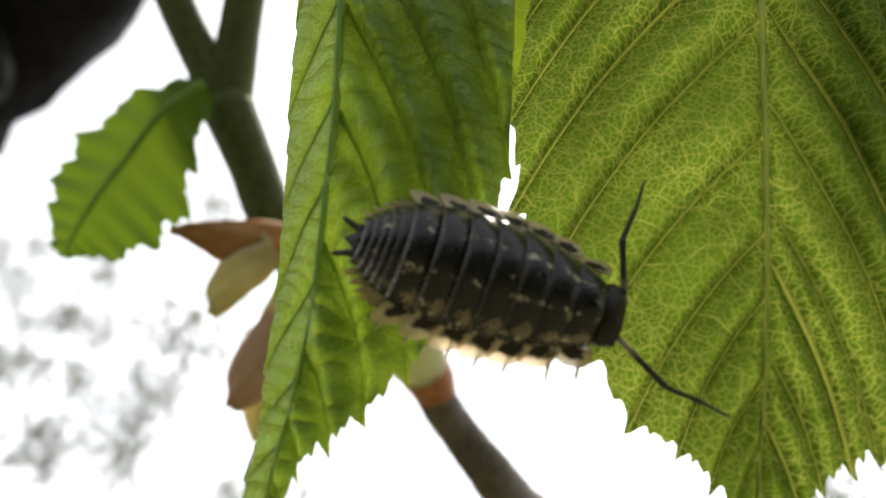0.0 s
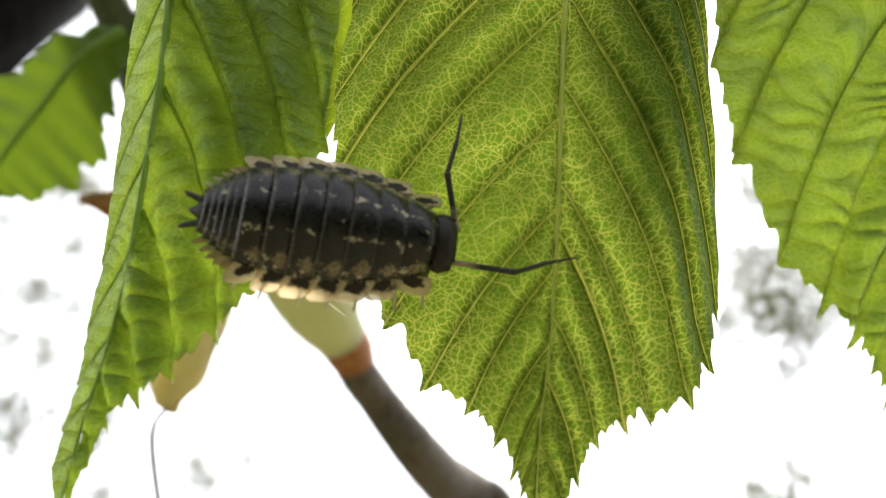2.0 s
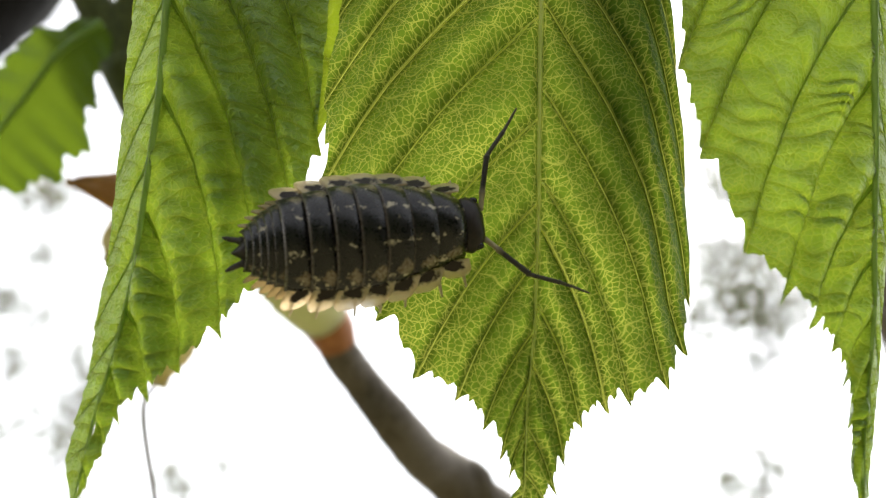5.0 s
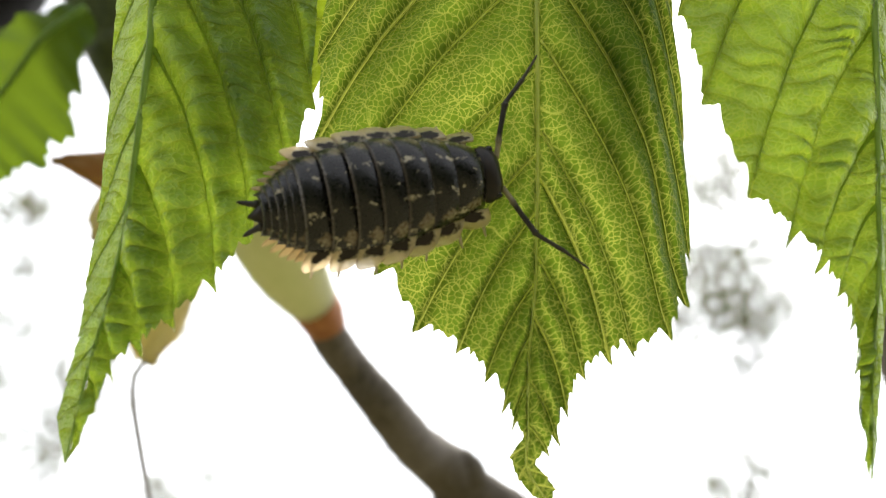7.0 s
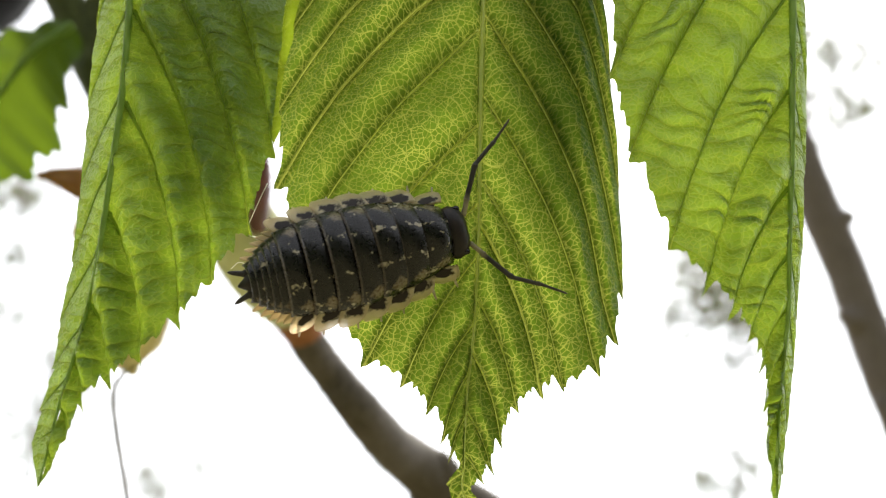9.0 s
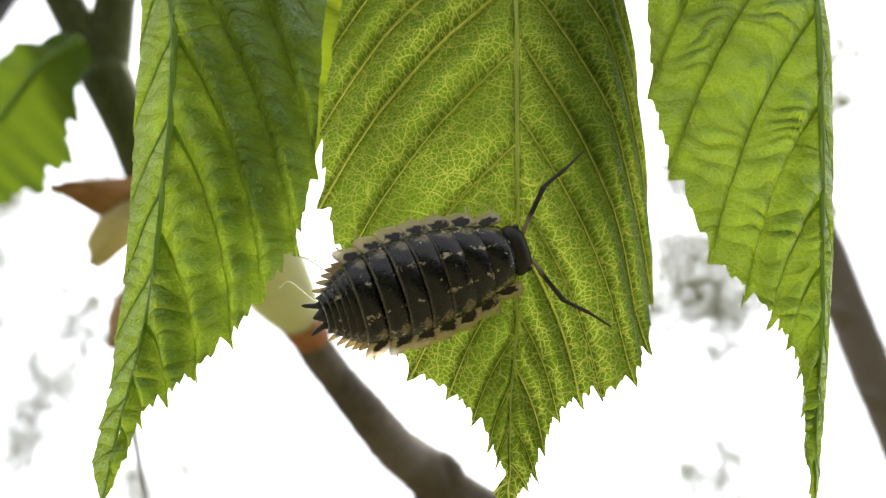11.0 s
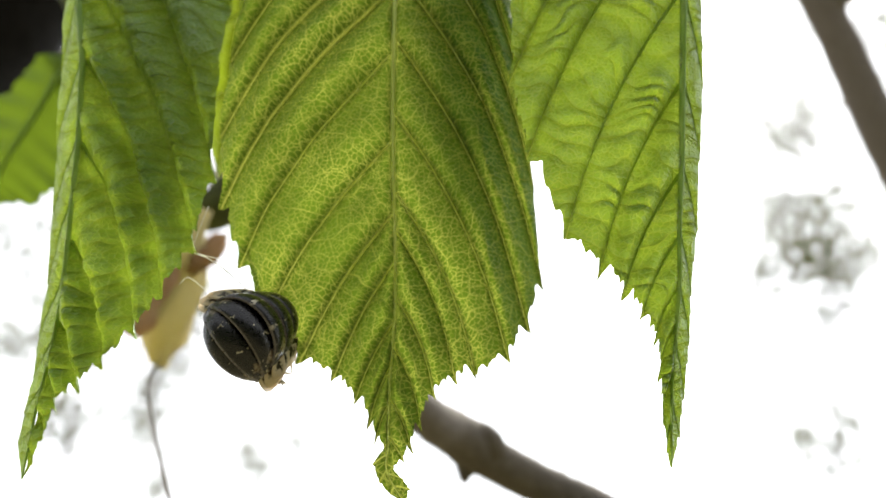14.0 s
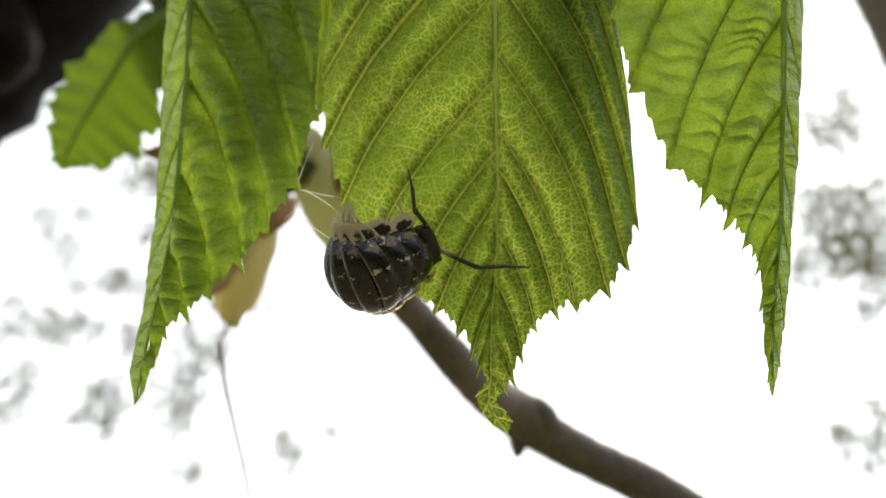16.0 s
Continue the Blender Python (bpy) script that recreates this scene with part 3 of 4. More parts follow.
tube("knob", [(-0.2, 14.07, -1.72, 0.0675), (-0.05, 13.93, -1.85, 0.27), (0.1, 14.07, -2.1, 0.351), (0.3, 14.21, -2.4, 0.27)], BARK, twig, 8, 4, 0.1, 3, origin=TO)
tube("bud_scar", [(-2.20, 9.63, 0.14, 0.294), (-2.26, 9.56, 0.26, 0.338), (-2.36, 9.43, 0.45, 0.388), (-2.48, 9.29, 0.62, 0.388)], COLLAR, twig, 14, 4, 0.05, 4, "orange-brown ring of bud scars", origin=TO)
tube("shoot", [(-2.42, 9.29, 0.56, 0.388), (-2.66, 8.74, 0.9, 0.525), (-2.9, 8.2, 1.35, 0.587), (-3.1, 7.65, 1.8, 0.5), (-3.3, 7.1, 2.1, 0.375)], SHOOT, twig, 16, 5, 0.03, 5, "pale green swollen shoot", origin=TO)
tube("leaf_stalk", [(-2.75, 7.79, 1.5, 0.14), (-2.5, 6.56, 1.65, 0.15), (-2.4, 5.87, 1.9, 0.14), (-2.5, 5.6, 2.4, 0.15), (-2.9, 5.46, 4.0, 0.14), (-3.0, 4.92, 6.2, 0.13), (-2.0, 4.51, 7.4, 0.14), (-0.6, 4.51, 7.5, 0.16), (0.4, 4.51, 7.4, 0.16), (1.3, 4.37, 7.1, 0.12)], REDCAP, twig, 12, 5, 0.05, 6, "dark red-brown stalk", origin=TO)
tube("stem", [(-3.2, 7.24, 1.95, 0.34), (-3.65, 7.1, 1.62, 0.32), (-4.1, 7.0, 1.95, 0.31), (-4.5, 7.0, 2.85, 0.31), (-4.93, 7.0, 3.75, 0.36)], GREENBARK, twig, 12, 5, 0.05, 7, "green-brown young stem", origin=TO)
tube("branchlet", [(-4.9, 7.0, 3.68, 0.34), (-5.25, 7.0, 4.3, 0.28), (-5.65, 7.0, 5.0, 0.26), (-6.7, 7.0, 7.2, 0.26)], GREENBARK, twig, 12, 5, 0.05, 8, origin=TO)
tube("branchlet", [(-4.92, 7.0, 3.68, 0.34), (-4.85, 7.0, 4.4, 0.30), (-4.8, 7.0, 5.1, 0.28), (-4.6, 7.0, 7.2, 0.26)], GREENBARK, twig, 12, 5, 0.05, 9, origin=TO)


def bract(name, points, material, parent, origin, label, seed):
    """A cupped scale: a strip with a rounded cross-section. points: (x, y, z, half width)."""
    line = spline(points, 8)
    v, f = [], []
    n = 9
    for i, q in enumerate(line):
        d = np.array(line[min(i + 1, len(line) - 1)][:3]) - np.array(line[max(i - 1, 0)][:3])
        side = np.cross(d, (0, 1, 0))
        side = side / (np.linalg.norm(side) + 1e-9)
        for k in range(n):
            a = (k / (n - 1) - 0.5) * 2
            p = np.array(q[:3]) + side * a * q[3] + np.array((0, 0.55 * q[3] * a * a + 0.03 * math.sin(7 * a + i * 0.4 + seed), 0))
            v.append((Vector(p) - origin) * 0.01)
    for i in range(len(line) - 1):
        for k in range(n - 1):
            f.append((i * n + k, i * n + k + 1, (i + 1) * n + k + 1, (i + 1) * n + k))
    ob = mesh_part(name, v, f, material, parent, label)
    so = ob.modifiers.new("thick", "SOLIDIFY")
    so.thickness = 0.0004
    return ob


bract("bud_scale", [(-3.5, 6.15, 1.45, 0.18), (-3.58, 5.87, 1.0, 0.28), (-3.68, 5.74, 0.45, 0.40), (-3.77, 5.67, 0.0, 0.38), (-3.80, 5.74, -0.35, 0.27), (-3.80, 5.74, -0.6, 0.12), (-3.80, 5.74, -0.68, 0.03)], BRACT, twig, TO, "papery tan bud scale hanging down", 1)
bract("bud_scale", [(-3.7, 6.01, 1.65, 0.22), (-4.15, 5.87, 1.62, 0.27), (-4.6, 5.81, 1.66, 0.19), (-5.05, 5.74, 1.72, 0.02)], BRACT_TIP, twig, TO, "brown pointed bud scale", 2)
bract("bud_scale", [(-3.7, 5.62, 0.75, 0.16), (-3.86, 5.58, 0.35, 0.26), (-4.02, 5.55, -0.02, 0.22), (-4.14, 5.55, -0.28, 0.05)], BRACT_EDGE, twig, TO, "pinkish curled edge of a bud scale", 5)
bract("bud_scale", [(-3.2, 6.28, 1.1, 0.12), (-3.22, 6.01, 0.9, 0.15), (-3.3, 5.81, 0.68, 0.14), (-3.45, 5.74, 0.55, 0.03)], BRACT_TIP, twig, TO, "orange bud scale", 3)
bract("bud_scale", [(-3.9, 5.87, 1.6, 0.2), (-4.2, 5.81, 1.35, 0.26), (-4.4, 5.74, 1.0, 0.2), (-4.5, 5.74, 0.75, 0.02)], BRACT, twig, TO, "papery tan bud scale", 4)
tube("thread", [(-3.81, 5.74, -0.62, 0.02), (-3.95, 5.74, -0.95, 0.035), (-3.8, 5.81, -1.8, 0.035), (-3.6, 5.87, -2.7, 0.03), (-3.45, 5.87, -3.8, 0.02)], THREAD, twig, 6, 4, 0, 5, "thin grey hanging thread", origin=TO)


def plain_leaf(label, points, material, y_fold):
    """A lobed leaf further back, seen at a slant. points: (x, y, z, half width)."""
    line = spline(points, 14)
    o = Vector(points[0][:3])
    thing = empty_thing("leaf", *points[0][:3], label, "leaf")
    v, f, n = [], [], 15
    for i, q in enumerate(line):
        d = np.array(line[min(i + 1, len(line) - 1)][:3]) - np.array(line[max(i - 1, 0)][:3])
        side = np.cross(d, (0, 1, 0))
        side = side / (np.linalg.norm(side) + 1e-9)
        w = q[3] * (1 + 0.16 * ((i * 0.23) % 1.0 - 0.5) + 0.10 * math.sin(i * 0.55))
        for k in range(n):
            a = (k / (n - 1) - 0.5) * 2
            p = np.array(q[:3]) + side * a * w + np.array((0, y_fold * abs(a) * w + 0.05 * math.sin(i * 0.9) * abs(a), -0.25 * abs(a) * w))
            v.append((Vector(p) - o) * 0.01)
    for i in range(len(line) - 1):
        for k in range(n - 1):
            f.append((i * n + k, i * n + k + 1, (i + 1) * n + k + 1, (i + 1) * n + k))
    mesh_part("blade", v, f, material, thing)
    vv, ff = tube_mesh([(Vector(q[:3]) - o) * 0.01 - Vector((0, 0.0003, 0)) for q in line], [0.0006 * (1 - 0.8 * i / len(line)) for i in range(len(line))], 7)
    mesh_part("midrib", vv, ff, SIDERIB, thing)
    return thing


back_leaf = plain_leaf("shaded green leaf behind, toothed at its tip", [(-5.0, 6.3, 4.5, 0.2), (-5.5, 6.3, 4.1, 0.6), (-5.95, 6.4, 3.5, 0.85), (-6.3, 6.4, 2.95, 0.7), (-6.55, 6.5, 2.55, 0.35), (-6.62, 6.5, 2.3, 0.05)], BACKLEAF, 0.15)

silk = empty_thing("silk_thread", -1.6, 0.05, 0.0, "wisp of pale silk with fine debris between two leaflets", "thread")
WO = Vector((-1.6, 0.05, 0.0))
tube("strand", [(-1.46, -0.05, 0.40, 0.003), (-1.36, -0.04, 0.36, 0.005), (-1.22, -0.04, 0.32, 0.004), (-1.05, -0.06, 0.28, 0.003)], SILK, silk, 5, 6, 0.3, 1, origin=WO)
tube("strand", [(-1.44, -0.06, 0.15, 0.003), (-1.38, -0.05, 0.19, 0.003), (-1.25, -0.05, 0.09, 0.003), (-1.07, -0.06, -0.04, 0.003)], SILK, silk, 5, 6, 0.3, 2, origin=WO)
tube("strand", [(-1.41, -0.05, 0.38, 0.003), (-1.23, -0.06, 0.30, 0.004), (-1.05, -0.08, 0.16, 0.003), (-0.85, -0.10, -0.05, 0.003)], SILK, silk, 5, 6, 0.3, 3, origin=WO)
tube("strand", [(-1.35, -0.05, 0.42, 0.003), (-1.30, -0.05, 0.55, 0.003), (-1.25, -0.05, 0.67, 0.003)], SILK, silk, 5, 6, 0.3, 4, origin=WO)

# ---- further back: a sapling, a dark trunk, thin foliage ----
sapling = empty_thing("sapling", 22.4, 45, 8.0, "bare grey-brown stem of a young tree with knots", "tree")
BO = Vector((22.4, 45, 8.0))
tube("stem", [(-14, 48, 92, 0.7), (-4, 46, 68, 0.85), (6, 45, 46, 0.95), (12.5, 45, 33, 1.0), (17.0, 45, 23.5, 1.05), (19.0, 45, 18.6, 1.1), (20.85, 45, 12.7, 1.15), (22.5, 45, 8.0, 1.12), (23.8, 45, 3.4, 1.2), (25.7, 45, -2.6, 1.2), (30, 45, -18, 1.3), (41, 45, -66, 1.6), (58, 45, -180, 2.2)], FARBARK, sapling, 14, 10, 0.07, 11, origin=BO)
for x, z, side, k in ((21.3, 10.6, 1, 21), (23.1, 5.2, -1, 22), (18.4, 20.2, 1, 23), (24.6, 0.6, -1, 24)):
    tube("knot", [(x, 44.8, z, 0.9), (x + side * 0.8, 44.5, z + 0.3, 0.75), (x + side * 1.5, 44.4, z + 0.5, 0.3)], FARBARK, sapling, 8, 4, 0.12, k, origin=BO)
trunk = empty_thing("trunk", -41.5, 61.47, 37.5, "trunk with its shade put into near-black bark", "trunk")
KO = Vector((-44, 61.47, 40))
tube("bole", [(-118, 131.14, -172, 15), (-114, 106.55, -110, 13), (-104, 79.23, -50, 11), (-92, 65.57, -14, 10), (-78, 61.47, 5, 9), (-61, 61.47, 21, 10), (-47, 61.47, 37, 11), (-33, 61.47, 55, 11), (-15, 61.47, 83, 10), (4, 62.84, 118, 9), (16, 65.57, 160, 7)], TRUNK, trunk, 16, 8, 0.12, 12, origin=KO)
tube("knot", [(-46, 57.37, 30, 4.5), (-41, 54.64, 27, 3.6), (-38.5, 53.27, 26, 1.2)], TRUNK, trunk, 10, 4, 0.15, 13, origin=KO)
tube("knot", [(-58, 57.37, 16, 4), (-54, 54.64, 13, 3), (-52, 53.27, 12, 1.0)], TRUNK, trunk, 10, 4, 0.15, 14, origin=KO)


def foliage(spots, seed, label):
    """A thin far tree: leaning twigs with many small leaves. spots: (x, y, z, radius) in centimetres."""
    rng = random.Random(seed)
    o = Vector(spots[0][:3])
    thing = empty_thing("distant_foliage", *spots[0][:3], label, "foliage")
    v, f = [], []
    tv, tf = [], []
    for x, y, z, r in spots:
        wide = rng.uniform(0.6, 1.5)
        for _ in range(340):
            c = Vector((x, y, z)) + Vector((rng.gauss(0, r * wide), rng.gauss(0, r), rng.gauss(0, r * 1.6 / (1 + wide))))
            s = r * rng.uniform(0.06, 0.2)
            a = Vector((rng.gauss(0, 1), rng.gauss(0, 0.5), rng.gauss(0, 1))).normalized()
            b = a.cross(Vector((rng.gauss(0, 1), rng.gauss(0, 1), rng.gauss(0, 1)))).normalized()
            k = len(v)
            for q in (-a * s, b * s * 0.5 - a * s * 0.3, b * s * 0.45 + a * s * 0.4, a * s * 1.1, -b * s * 0.45 + a * s * 0.4, -b * s * 0.5 - a * s * 0.3):
                v.append((c + q - o) * 0.01)
            f.append((k, k + 1, k + 2, k + 3))
            f.append((k, k + 3, k + 4, k + 5))
        p = [Vector((x + rng.uniform(-1, 1) * r, y, z + r * h)) for h in (1.2, 0.4, -0.4, -1.3)]
        a, b = tube_mesh([(q - o) * 0.01 for q in p], [r * 0.0006, r * 0.0008, r * 0.0009, r * 0.0011], 5)
        k = len(tv)
        tv += a
        tf += [tuple(i + k for i in g) for g in b]
    sv, sf = [], []
    for x, y, z, r in spots[::3]:
        up = RIG @ (Vector((x, y, z)) * 0.01)
        foot = RIG.inverted() @ Vector((up.x + rng.uniform(-0.15, 0.15), up.y + rng.uniform(0, 0.2), -0.02)) * 100
        bend = Vector((x, y, z)) * 0.5 + foot * 0.5 + Vector((rng.uniform(-8, 8), 0, 0))
        a, b = tube_mesh([(q - o) * 0.01 for q in (Vector((x, y, z + r)), Vector((x, y, z)), bend, foot)], [0.0006, 0.0012, 0.0022, 0.004], 6)
        k = len(sv)
        sv += a
        sf += [tuple(i + k for i in g) for g in b]
    mesh_part("stems", sv, sf, FARBARK, thing)["kind"] = "stuff"
    ob = mesh_part("leaves", v, f, FARLEAF, thing, smooth=False)
    ob["kind"] = "stuff"
    ob = mesh_part("twigs", tv, tf, FARBARK, thing)
    ob["kind"] = "stuff"
    return thing


foliage([(-187, 310, 29, 6.5), (-179, 303, 7, 7.2), (-172, 281, -4, 4.2), (-163, 307, 40, 3.7), (-161, 291, 50, 5.2), (-155, 278, 23, 4.2), (-151, 311, 42, 4.6), (-150, 260, 55, 3.9), (-147, 295, 0, 4.4), (-141, 264, 22, 6.3)], 1, "thin grey-green foliage far behind the shoot")
foliage([(-140, 268, -5, 2.2), (-139, 263, 56, 3.1), (-137, 299, 18, 4.5), (-135, 306, 37, 4.6), (-134, 272, -2, 8.1), (-132, 298, 75, 4.4), (-129, 314, -7, 6.6), (-125, 257, 35, 3.1), (-124, 264, 20, 1.9), (-122, 272, 51, 4.9), (-119, 258, 66, 6.2)], 2, "sparse foliage far behind the hanging bud scales")
foliage([(-117, 285, -3, 2.0), (-111, 281, -22, 5.0), (-107, 273, 10, 5.7), (-107, 307, 37, 10.1), (-105, 260, 3, 5.4), (-104, 259, 19, 3.1), (-95, 257, 16, 4.6), (-90, 274, 73, 4.9), (-88, 312, -19, 5.6), (-83, 286, -14, 3.1)], 3, "sparse pale foliage far behind the twig")
foliage([(-73, 307, -11, 3.3), (-61, 292, -13, 2.4), (-53, 273, -7, 1.6), (68, 309, 25, 2.8), (69, 306, 72, 3.7), (72, 258, 87, 5.4), (73, 255, 50, 4.6), (75, 283, 34, 4.2), (81, 258, 71, 5.4), (81, 276, 36, 5.8), (84, 273, 51, 6.5)], 4, "thin grey-green foliage far behind the leaves")
foliage([(86, 295, 120, 5.3), (87, 270, 39, 4.8), (89, 310, -15, 4.6), (91, 300, 82, 7.2), (94, 269, 29, 5.6), (94, 293, -20, 6.1), (95, 290, 22, 4.3), (96, 293, -9, 7.9), (96, 307, 52, 7.3), (99, 305, 93, 4.6)], 5, "dark thin foliage far beside the young stem")
foliage([(101, 309, 44, 7.4), (104, 305, 59, 6.4), (105, 313, 38, 6.6), (109, 283, 8, 4.2), (114, 269, 105, 7.2), (118, 314, 45, 4.7), (120, 292, 132, 5.2), (124, 277, 119, 6.6), (134, 287, 102, 8.6), (145, 291, 125, 6.9), (151, 314, 115, 5.6)], 6, "dark thin foliage far beyond the young stem")


# ---- the woodlouse ----
SEG = [("head", 0.10, 0.155, 0.135)] + [("tergite", 0.129, w, h) for w, h in ((0.205, 0.165), (0.245, 0.185), (0.275, 0.2), (0.290, 0.205), (0.292, 0.205), (0.280, 0.195), (0.255, 0.18))]
SEG += [("pleonite", 0.038, w, h) for w, h in ((0.238, 0.165), (0.222, 0.15), (0.198, 0.13), (0.168, 0.11), (0.130, 0.09))] + [("telson", 0.085, 0.06, 0.06)]
ANCHOR = 3

bug = new("woodlouse")
tagged(bug, "dark shiny woodlouse with pale flecks and cream side plates", "woodlouse")


def arch(a, w, h):
    """The back's cross-section; a runs from -1 to 1."""
    return w * math.sin(a * 1.45) / math.sin(1.45), 1.15 * h * (math.cos(a * 1.45) - math.cos(1.45)) / (1 - math.cos(1.45))


def shell_piece(name, length, w, h, parent_ob, overlap=1.28, across=22, lip=0.020, reach=0.88, sweep=0.25, ends=(1.0, 1.0)):
    v, f, uv = [], [], []
    nx = 6
    for i in range(nx + 1):
        t = i / nx
        for k in range(across + 1):
            a = (k / across - 0.5) * 2
            y, z = arch(a * reach, w * (ends[0] + (ends[1] - ends[0]) * t), h)
            rise = lip * (t - 0.5) * 1.9 + 0.03 * math.sin(math.pi * min(1.0, t)) ** 0.8
            x = length * (0.5 - t * overlap) - sweep * length * a * a * (0.3 + 0.7 * t)
            v.append((x * 0.01, y * 0.01 * (1 + rise * 0.8), (z + rise) * 0.01))
            uv.append((a, t))
    for i in range(nx):
        for k in range(across):
            p = i * (across + 1) + k
            f.append((p, p + 1, p + across + 2, p + across + 1))
    ob = mesh_part(name, v, f, SHELL, parent_ob, uv=uv)
    so = ob.modifiers.new("thick", "SOLIDIFY")
    so.thickness, so.offset = 0.00012, -1
    # soft underside that fills the arch
    bv, bf = [], []
    for j in range(9):
        for k in range(14):
            p, q = math.pi * j / 8, 2 * math.pi * k / 14
            bv.append((length * 0.95 * math.cos(p) * 0.01, w * 0.70 * math.sin(p) * math.cos(q) * 0.01, (h * 0.36 + h * 0.42 * math.sin(p) * math.sin(q)) * 0.01))
    for j in range(8):
        for k in range(14):
            n = (k + 1) % 14
            bf.append((j * 14 + k, (j + 1) * 14 + k, (j + 1) * 14 + n, j * 14 + n))
    mesh_part("underside", bv, bf, BELLY, ob, "dull grey-brown underside")
    return ob


def side_plate(length, w, h, sign, parent_ob, back=0.35, spread=1.0, long=1.0):
    v, f, uv = [], [], []
    na, nx = 7, 7
    for i in range(na + 1):
        s = i / na
        y, z = arch(0.74 + 0.26 * s, w, h)
        y += 0.07 * s * spread
        half = length * 0.61 * long * math.sqrt(max(0.0, 1 - (s * 0.97) ** 3.4))
        for k in range(nx + 1):
            t = k / nx
            x = -length * 0.18 - back * length * s - (t - 0.5) * 2 * half
            x -= 0.02 * s * t * (1 if back > 0 else 0)
            corner = 0.02 * s * t - 0.03 * (1 - t)
            v.append((x * 0.01, sign * y * 0.01, (z - 0.006 - corner * 0.2) * 0.01))
            uv.append((s, t))
    for i in range(na):
        for k in range(nx):
            p = i * (nx + 1) + k
            q = (p, p + 1, p + nx + 2, p + nx + 1)
            f.append(q if sign > 0 else q[::-1])
    ob = mesh_part("side_plate", v, f, PLATE, parent_ob, "cream side plate with a dark blotch", uv=uv)
    so = ob.modifiers.new("thick", "SOLIDIFY")
    so.thickness, so.offset = 0.00009, -1
    return ob


def head_piece():
    v, f = [], []
    nu, nv = 20, 12
    for j in range(nv + 1):
        ph = math.pi * j / nv
        for i in range(nu):
            th = 2 * math.pi * i / nu
            cx, cy, cz = math.cos(th) * math.sin(ph), math.sin(th) * math.sin(ph), math.cos(ph)
            x = 0.088 * math.copysign(abs(cx) ** 0.95, cx) - 0.02
            y = 0.155 * math.copysign(abs(cy) ** 0.95, cy) * (1 - 0.18 * max(0, cx))
            z = 0.085 * cz + 0.06
            if cx > 0.2:
                x += 0.02 * (abs(cy) - 0.3)
            v.append((x * 0.01, y * 0.01, z * 0.01))
    for j in range(nv):
        for i in range(nu):
            k = (i + 1) % nu
            f.append((j * nu + i, (j + 1) * nu + i, (j + 1) * nu + k, j * nu + k))
    ob = mesh_part("head", v, f, HEADMAT, bug, "rounded dark brown head")
    for s in (-1, 1):
        ev, ef = [], []
        for j in range(7):
            for i in range(9):
                a, b = math.pi * j / 6, 2 * math.pi * i / 9
                ev.append(((0.018 + 0.026 * math.sin(a) * math.cos(b)) * 0.01, (s * 0.125 + 0.02 * math.sin(a) * math.sin(b)) * 0.01, (0.085 + 0.02 * math.cos(a)) * 0.01))
        for j in range(6):
            for i in range(9):
                k = (i + 1) % 9
                ef.append((j * 9 + i, (j + 1) * 9 + i, (j + 1) * 9 + k, j * 9 + k))
        mesh_part("eye", ev, ef, EYEMAT, ob, "black compound eye")
    return ob


def small_tube(name, pts, material, parent_ob, label="", sides=8):
    line = spline(pts, 4)
    v, f = tube_mesh([Vector(q[:3]) * 0.01 for q in line], [q[3] * 0.01 for q in line], sides)
    return mesh_part(name, v, f, material, parent_ob, label)


def leg(sign, w, parent_ob, swing):
    """A thin jointed leg that reaches out from under the side plates to the leaf."""
    y0 = 0.09
    out = w + 0.03
    pts = [(-0.01, sign * y0, -0.01, 0.016), (0.01 + swing * 0.3, sign * (y0 + out) * 0.55, 0.035, 0.015), (0.02 + swing * 0.7, sign * out * 0.95, 0.0, 0.012), (0.03 + swing, sign * (out + 0.05), -0.055, 0.007), (0.035 + swing * 1.1, sign * (out + 0.065), -0.08, 0.004)]
    return small_tube("leg", pts, LEGMAT, parent_ob, "thin pale jointed leg", 6)


def antenna(sign):
    """Built pointing forward, bent at its elbow; the joints thicken."""
    s = sign
    pts = [(x * 1.32, y * 0.9, z, r * 1.1) for x, y, z, r in [(0, 0, 0, 0.015), (0.05, s * 0.012, 0.012, 0.013), (0.075, s * 0.02, 0.016, 0.017), (0.09, s * 0.024, 0.018, 0.0135), (0.20, s * 0.045, 0.02, 0.0145), (0.222, s * 0.048, 0.018, 0.0175), (0.235, s * 0.046, 0.016, 0.012), (0.33, s * 0.0, 0.008, 0.0115), (0.345, s * -0.008, 0.006, 0.013), (0.36, s * -0.014, 0.004, 0.009), (0.45, s * -0.045, -0.004, 0.006), (0.47, s * -0.05, -0.006, 0.003)]]
    ob = small_tube("antenna", pts, ANTENNA, head, "dark jointed antenna", 8)
    return ob


def taper(i):
    """How much narrower or wider the piece is at its front and rear edge than in its middle."""
    w = [q[2] for q in SEG]
    before = w[i - 1] if i > 1 else w[1] * 0.72
    after = w[i + 1] if i < 12 else w[i] * 0.8
    return (before + w[i]) / 2 / w[i], (after + w[i]) / 2 / w[i]


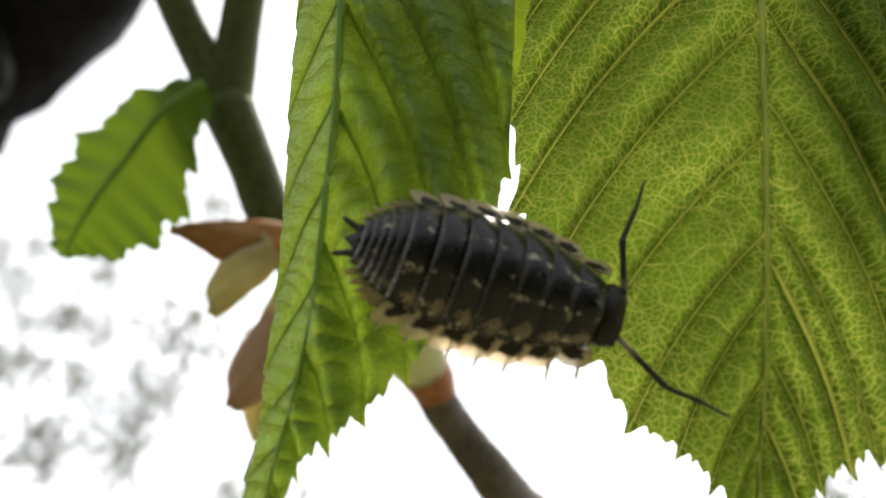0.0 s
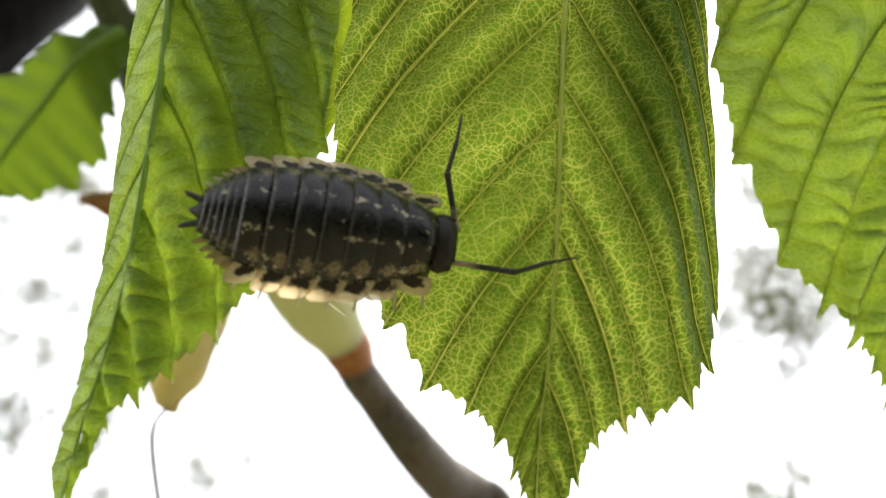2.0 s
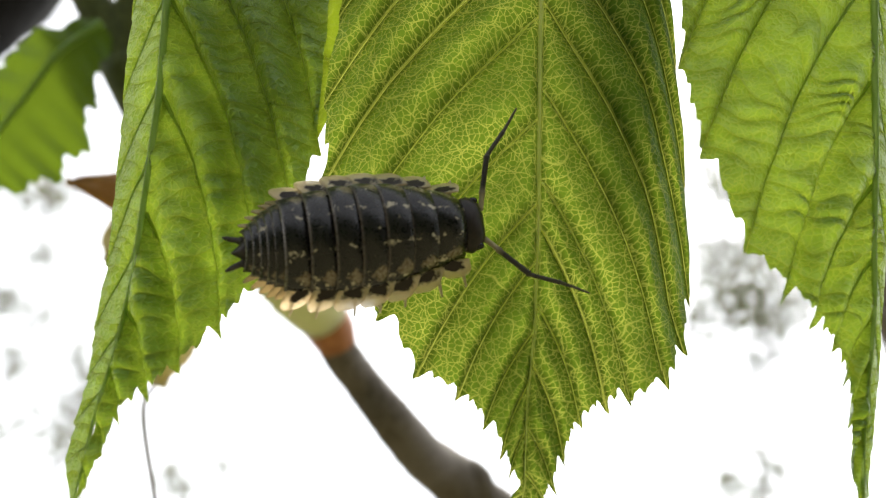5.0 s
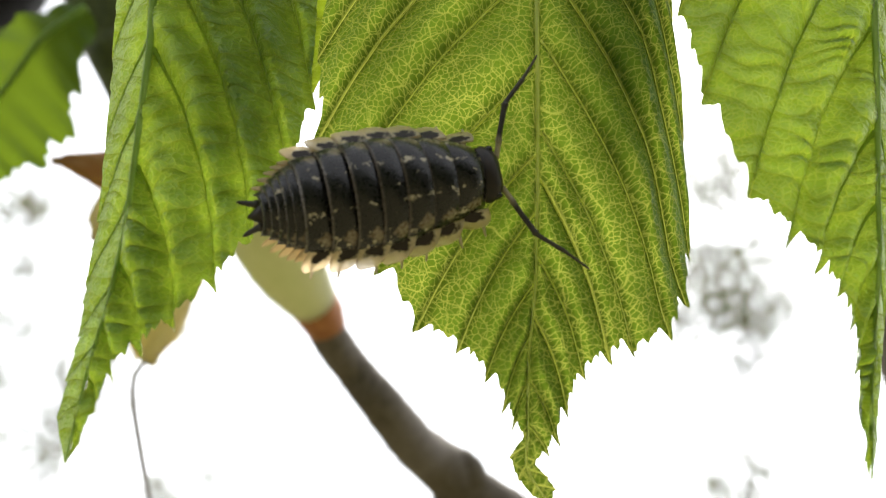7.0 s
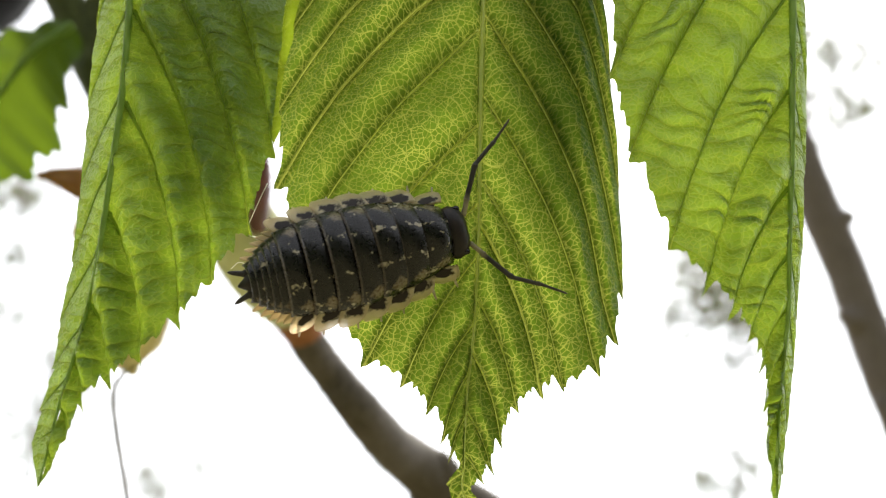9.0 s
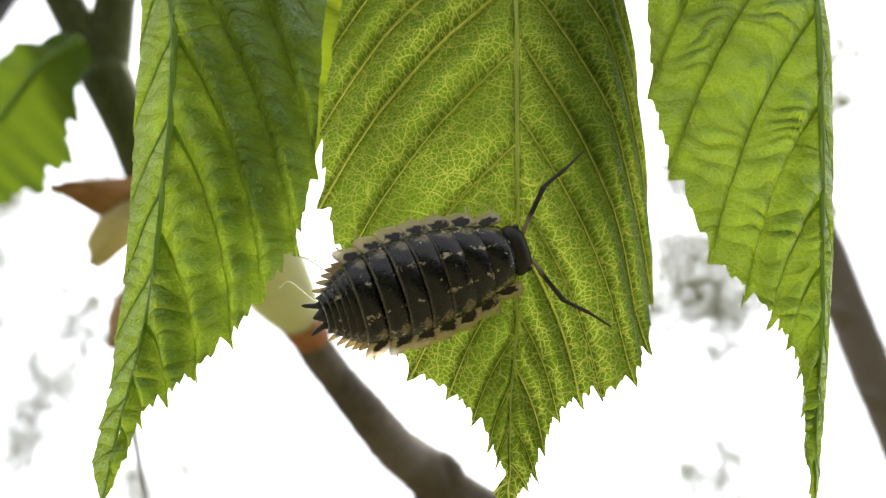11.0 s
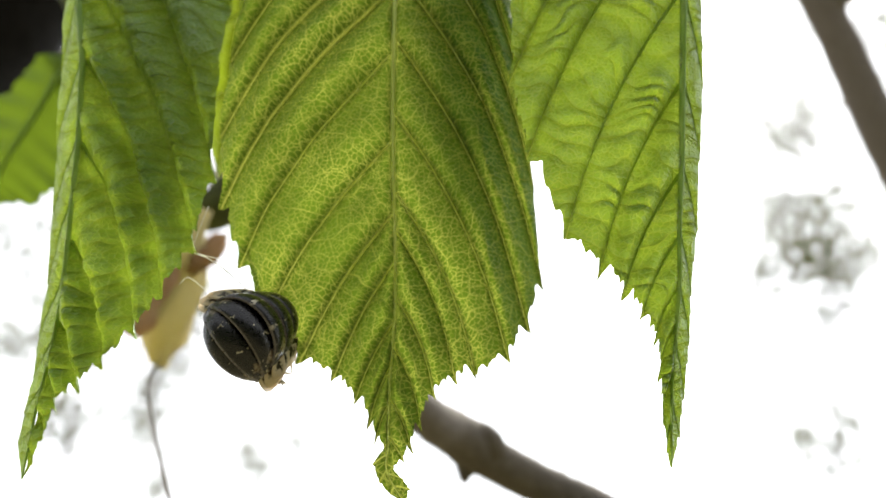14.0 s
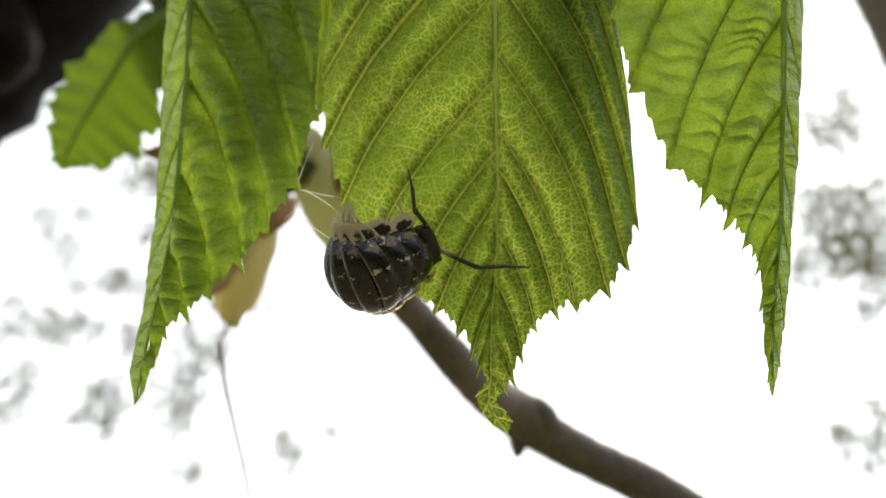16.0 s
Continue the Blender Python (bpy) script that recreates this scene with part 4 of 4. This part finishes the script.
pieces = []
for i, (kind, length, w, h) in enumerate(SEG):
    if kind == "head":
        head = head_piece()
        pieces.append(head)
    elif kind == "tergite":
        ob = shell_piece(kind, length, w, h, bug, ends=taper(i))
        for s in (-1, 1):
            side_plate(length, w, h, s, ob, 0.05 + 0.08 * i if i > 1 else -0.2, 1.0 if i > 1 else 0.75, 1.0 if i > 1 else 1.15)
            leg(s, w, ob, 0.05 - 0.028 * i + 0.02 * ((i * 7) % 3 - 1))
        pieces.append(ob)
    elif kind == "pleonite":
        ob = shell_piece(kind, length, w * 0.94, h, bug, 2.2, 16, 0.012, 0.88, 0.9, taper(i))
        for s in (-1, 1):
            side_plate(length * 1.9, w * 1.0, h * 0.8, s, ob, 0.8, 0.3, 0.8).data.materials[0] = FRINGE
        pieces.append(ob)
    else:
        ob = small_tube("telson", [(0.05, 0, 0.03, 0.07), (0.0, 0, 0.03, 0.062), (-0.05, 0, 0.024, 0.03), (-0.085, 0, 0.02, 0.006)], HEADMAT, bug, "pointed dark tail plate", 12)
        for s in (-1, 1):
            small_tube("uropod", [(0.02, s * 0.045, 0.02, 0.022), (-0.03, s * 0.06, 0.02, 0.026), (-0.045, s * 0.063, 0.02, 0.018), (-0.10, s * 0.082, 0.02, 0.013), (-0.125, s * 0.092, 0.02, 0.004)], FEELER, ob, "dark pointed tail appendage", 8)
        pieces.append(ob)
feelers = {s: antenna(s) for s in (-1, 1)}


def chain(curl):
    """Poses of all pieces in the animal's space when its hind part is rolled in by curl degrees."""
    out = {ANCHOR: Matrix.Identity(4)}
    step = curl / 10.0
    for order in (range(ANCHOR + 1, len(SEG)), range(ANCHOR - 1, -1, -1)):
        m = Matrix.Identity(4)
        for i in order:
            back = i > ANCHOR
            j = i - 1 if back else i + 1
            gap = (SEG[i][1] + SEG[j][1]) / 2 * 0.01
            bend = step * (SEG[i][1] + SEG[j][1]) / 0.2 * 0.9 if back else step * 0.25
            sgn = -1 if back else 1
            turn = Matrix.Rotation(radians(bend) * (-1 if back else 1), 4, "Y")
            # the plates hinge near the back
            m = m @ Matrix.Translation((sgn * gap * 0.5, 0, 0.0019)) @ turn @ Matrix.Translation((sgn * gap * 0.5, 0, -0.0019))
            out[i] = m
    return out


def bug_pose(x, y, z, angle, roll=0.0, pitch=0.0):
    """The animal on the leaf's front: back to the viewer, head turned by angle up from the right."""
    basis = Matrix(((1, 0, 0, 0), (0, 0, -1, 0), (0, 1, 0, 0), (0, 0, 0, 1)))
    spin = Matrix.Rotation(radians(angle), 4, "Z") @ Matrix.Rotation(radians(pitch), 4, "Y") @ Matrix.Rotation(radians(roll), 4, "X")
    return RIG @ Matrix.Translation((x * 0.01, y * 0.01, z * 0.01)) @ basis @ spin


# seconds, middle of the animal across and up, its height over the leaf, heading, roll, pitch
BUG = [
    (0.0, -1.34, 0.26, 0.30, -15.0, -7, 10), (1.5, -1.215, 0.36, 0.30, -9.0, -6, 9), (3.0, -1.045, 0.33, 0.30, 3.0, -5, 9), (5.0, -0.95, 0.30, 0.28, 8.5, -3, 8),
    (7.0, -0.85, 0.27, 0.27, 12.0, 2, 8), (9.0, -0.70, 0.19, 0.25, 15.5, 6, 4), (10.5, -0.595, 0.16, 0.23, 18.5, 9, 2), (12.5, -0.57, 0.165, 0.23, 18.8, 10, 1),
    (13.3, -0.568, 0.145, 0.23, 18.8, 14, 0), (13.7, -0.60, 0.13, 0.22, 18.5, 14, 0),
]
# the same once it has let go and rolled in: seconds, place of the third plate, depth, heading, roll, pitch
ROLLED = [(13.8, -0.74, -0.1, 0.2, 40, 10, 45), (13.9, -0.88, -0.21, 0.2, 45, 0, 60), (14, -0.91, -0.2, 0.2, 42, 5, 55), (14.15, -0.92, -0.14, 0.2, 38, 20, 35), (14.3, -0.86, -0.16, 0.22, 32, 32, 18), (14.5, -0.81, -0.22, 0.22, 28, 40, 10), (16, -0.75, -0.21, 0.22, 26, 40, 10)]
# seconds, degrees by which the hind part is rolled in
CURL = [(0.0, 4), (13.7, 6), (13.8, 180), (13.9, 285), (14.05, 290), (14.3, 215), (14.6, 215), (16.0, 215)]
# seconds, sideways turn of the upper and of the lower antenna from straight ahead
FEEL = [(0, 99, 24), (0.2, 110, 2), (0.4, 107, -16), (0.6, 103, 14), (0.8, 100, 45), (1, 100, 13), (1.2, 101, 2), (1.4, 93, -2), (1.6, 97, 22), (1.8, 95, -5), (2, 99, -6), (2.3, 66, 23), (2.6, 54, 25), (2.9, 77, 14), (3.2, 74, 14), (3.5, 76, 40), (4.2, 70, 19), (5, 67, 40), (5.8, 64, 36), (6.2, 62, 54), (6.6, 57, 39), (7, 61, 60), (7.5, 65, 33), (8, 61, 22), (9.2, 54, 52), (10.4, 50, 63), (11, 39, 63), (11.6, 38, 66), (12.2, 42, 59), (13, 44, 63), (13.6, 67, 50), (13.8, 80, 45), (14.2, 85, 55), (14.5, 105, 48), (15.2, 103, 46), (16, 105, 40)]


def motions():
    rows = []
    for t, x, z, lift, angle, roll, pitch in BUG:
        a = radians(angle)
        off = 0.215
        rows.append((t, bug_pose(x + off * math.cos(a), -lift + off * math.sin(radians(pitch)), z + off * math.sin(a), angle, roll, pitch)))
    for t, x, z, lift, angle, roll, pitch in ROLLED:
        rows.append((t, bug_pose(x, -lift, z, angle, roll, pitch)))
    walk(bug, rows)
    # the outer leaflet sways a little
    home, twig_home, back_home = (ob.matrix_world.copy() for ob in (right_leaf, twig, back_leaf))
    sway = [(0.0, -0.03, 0), (3.5, -0.03, 0), (8.0, -0.02, 0), (10.5, 0.0, 0), (12.0, 0.03, 0), (13.3, 0.03, 0.01), (14.0, 0.02, 0.05), (15.0, 0.0, 0.08), (16.0, 0.0, 0.08)]
    walk(right_leaf, [(t, RIG @ Matrix.Translation((dx * 0.01, 0, dz * 0.01)) @ RIG.inverted() @ home) for t, dx, dz in sway])
    # the twig and the leaf on it rise a little after the start
    walk(twig, [(t, RIG @ Matrix.Translation((0, 0, d * 0.01)) @ RIG.inverted() @ twig_home) for t, d in ((0.0, -0.40), (3.5, -0.32), (6.0, 0.0), (16.0, 0.0))])
    walk(back_leaf, [(t, RIG @ Matrix.Translation((0, 0, d * 0.01)) @ RIG.inverted() @ back_home) for t, d in ((0.0, -0.6), (1.5, -0.3), (3.5, -0.12), (6.0, 0.0), (16.0, 0.0))])
    for i, ob in enumerate(pieces):
        walk(ob, [(t, chain(c)[i]) for t, c in CURL])
    for s, ob in feelers.items():
        walk(ob, [(t, Matrix.Translation((0.0006, s * 0.0008, 0.0004)) @ Matrix.Rotation(radians(up if s > 0 else -down), 4, "Z") @ Matrix.Rotation(radians(-4 if t < 13.9 else -24 if s > 0 else -48), 4, "Y")) for t, up, down in FEEL])


motions()
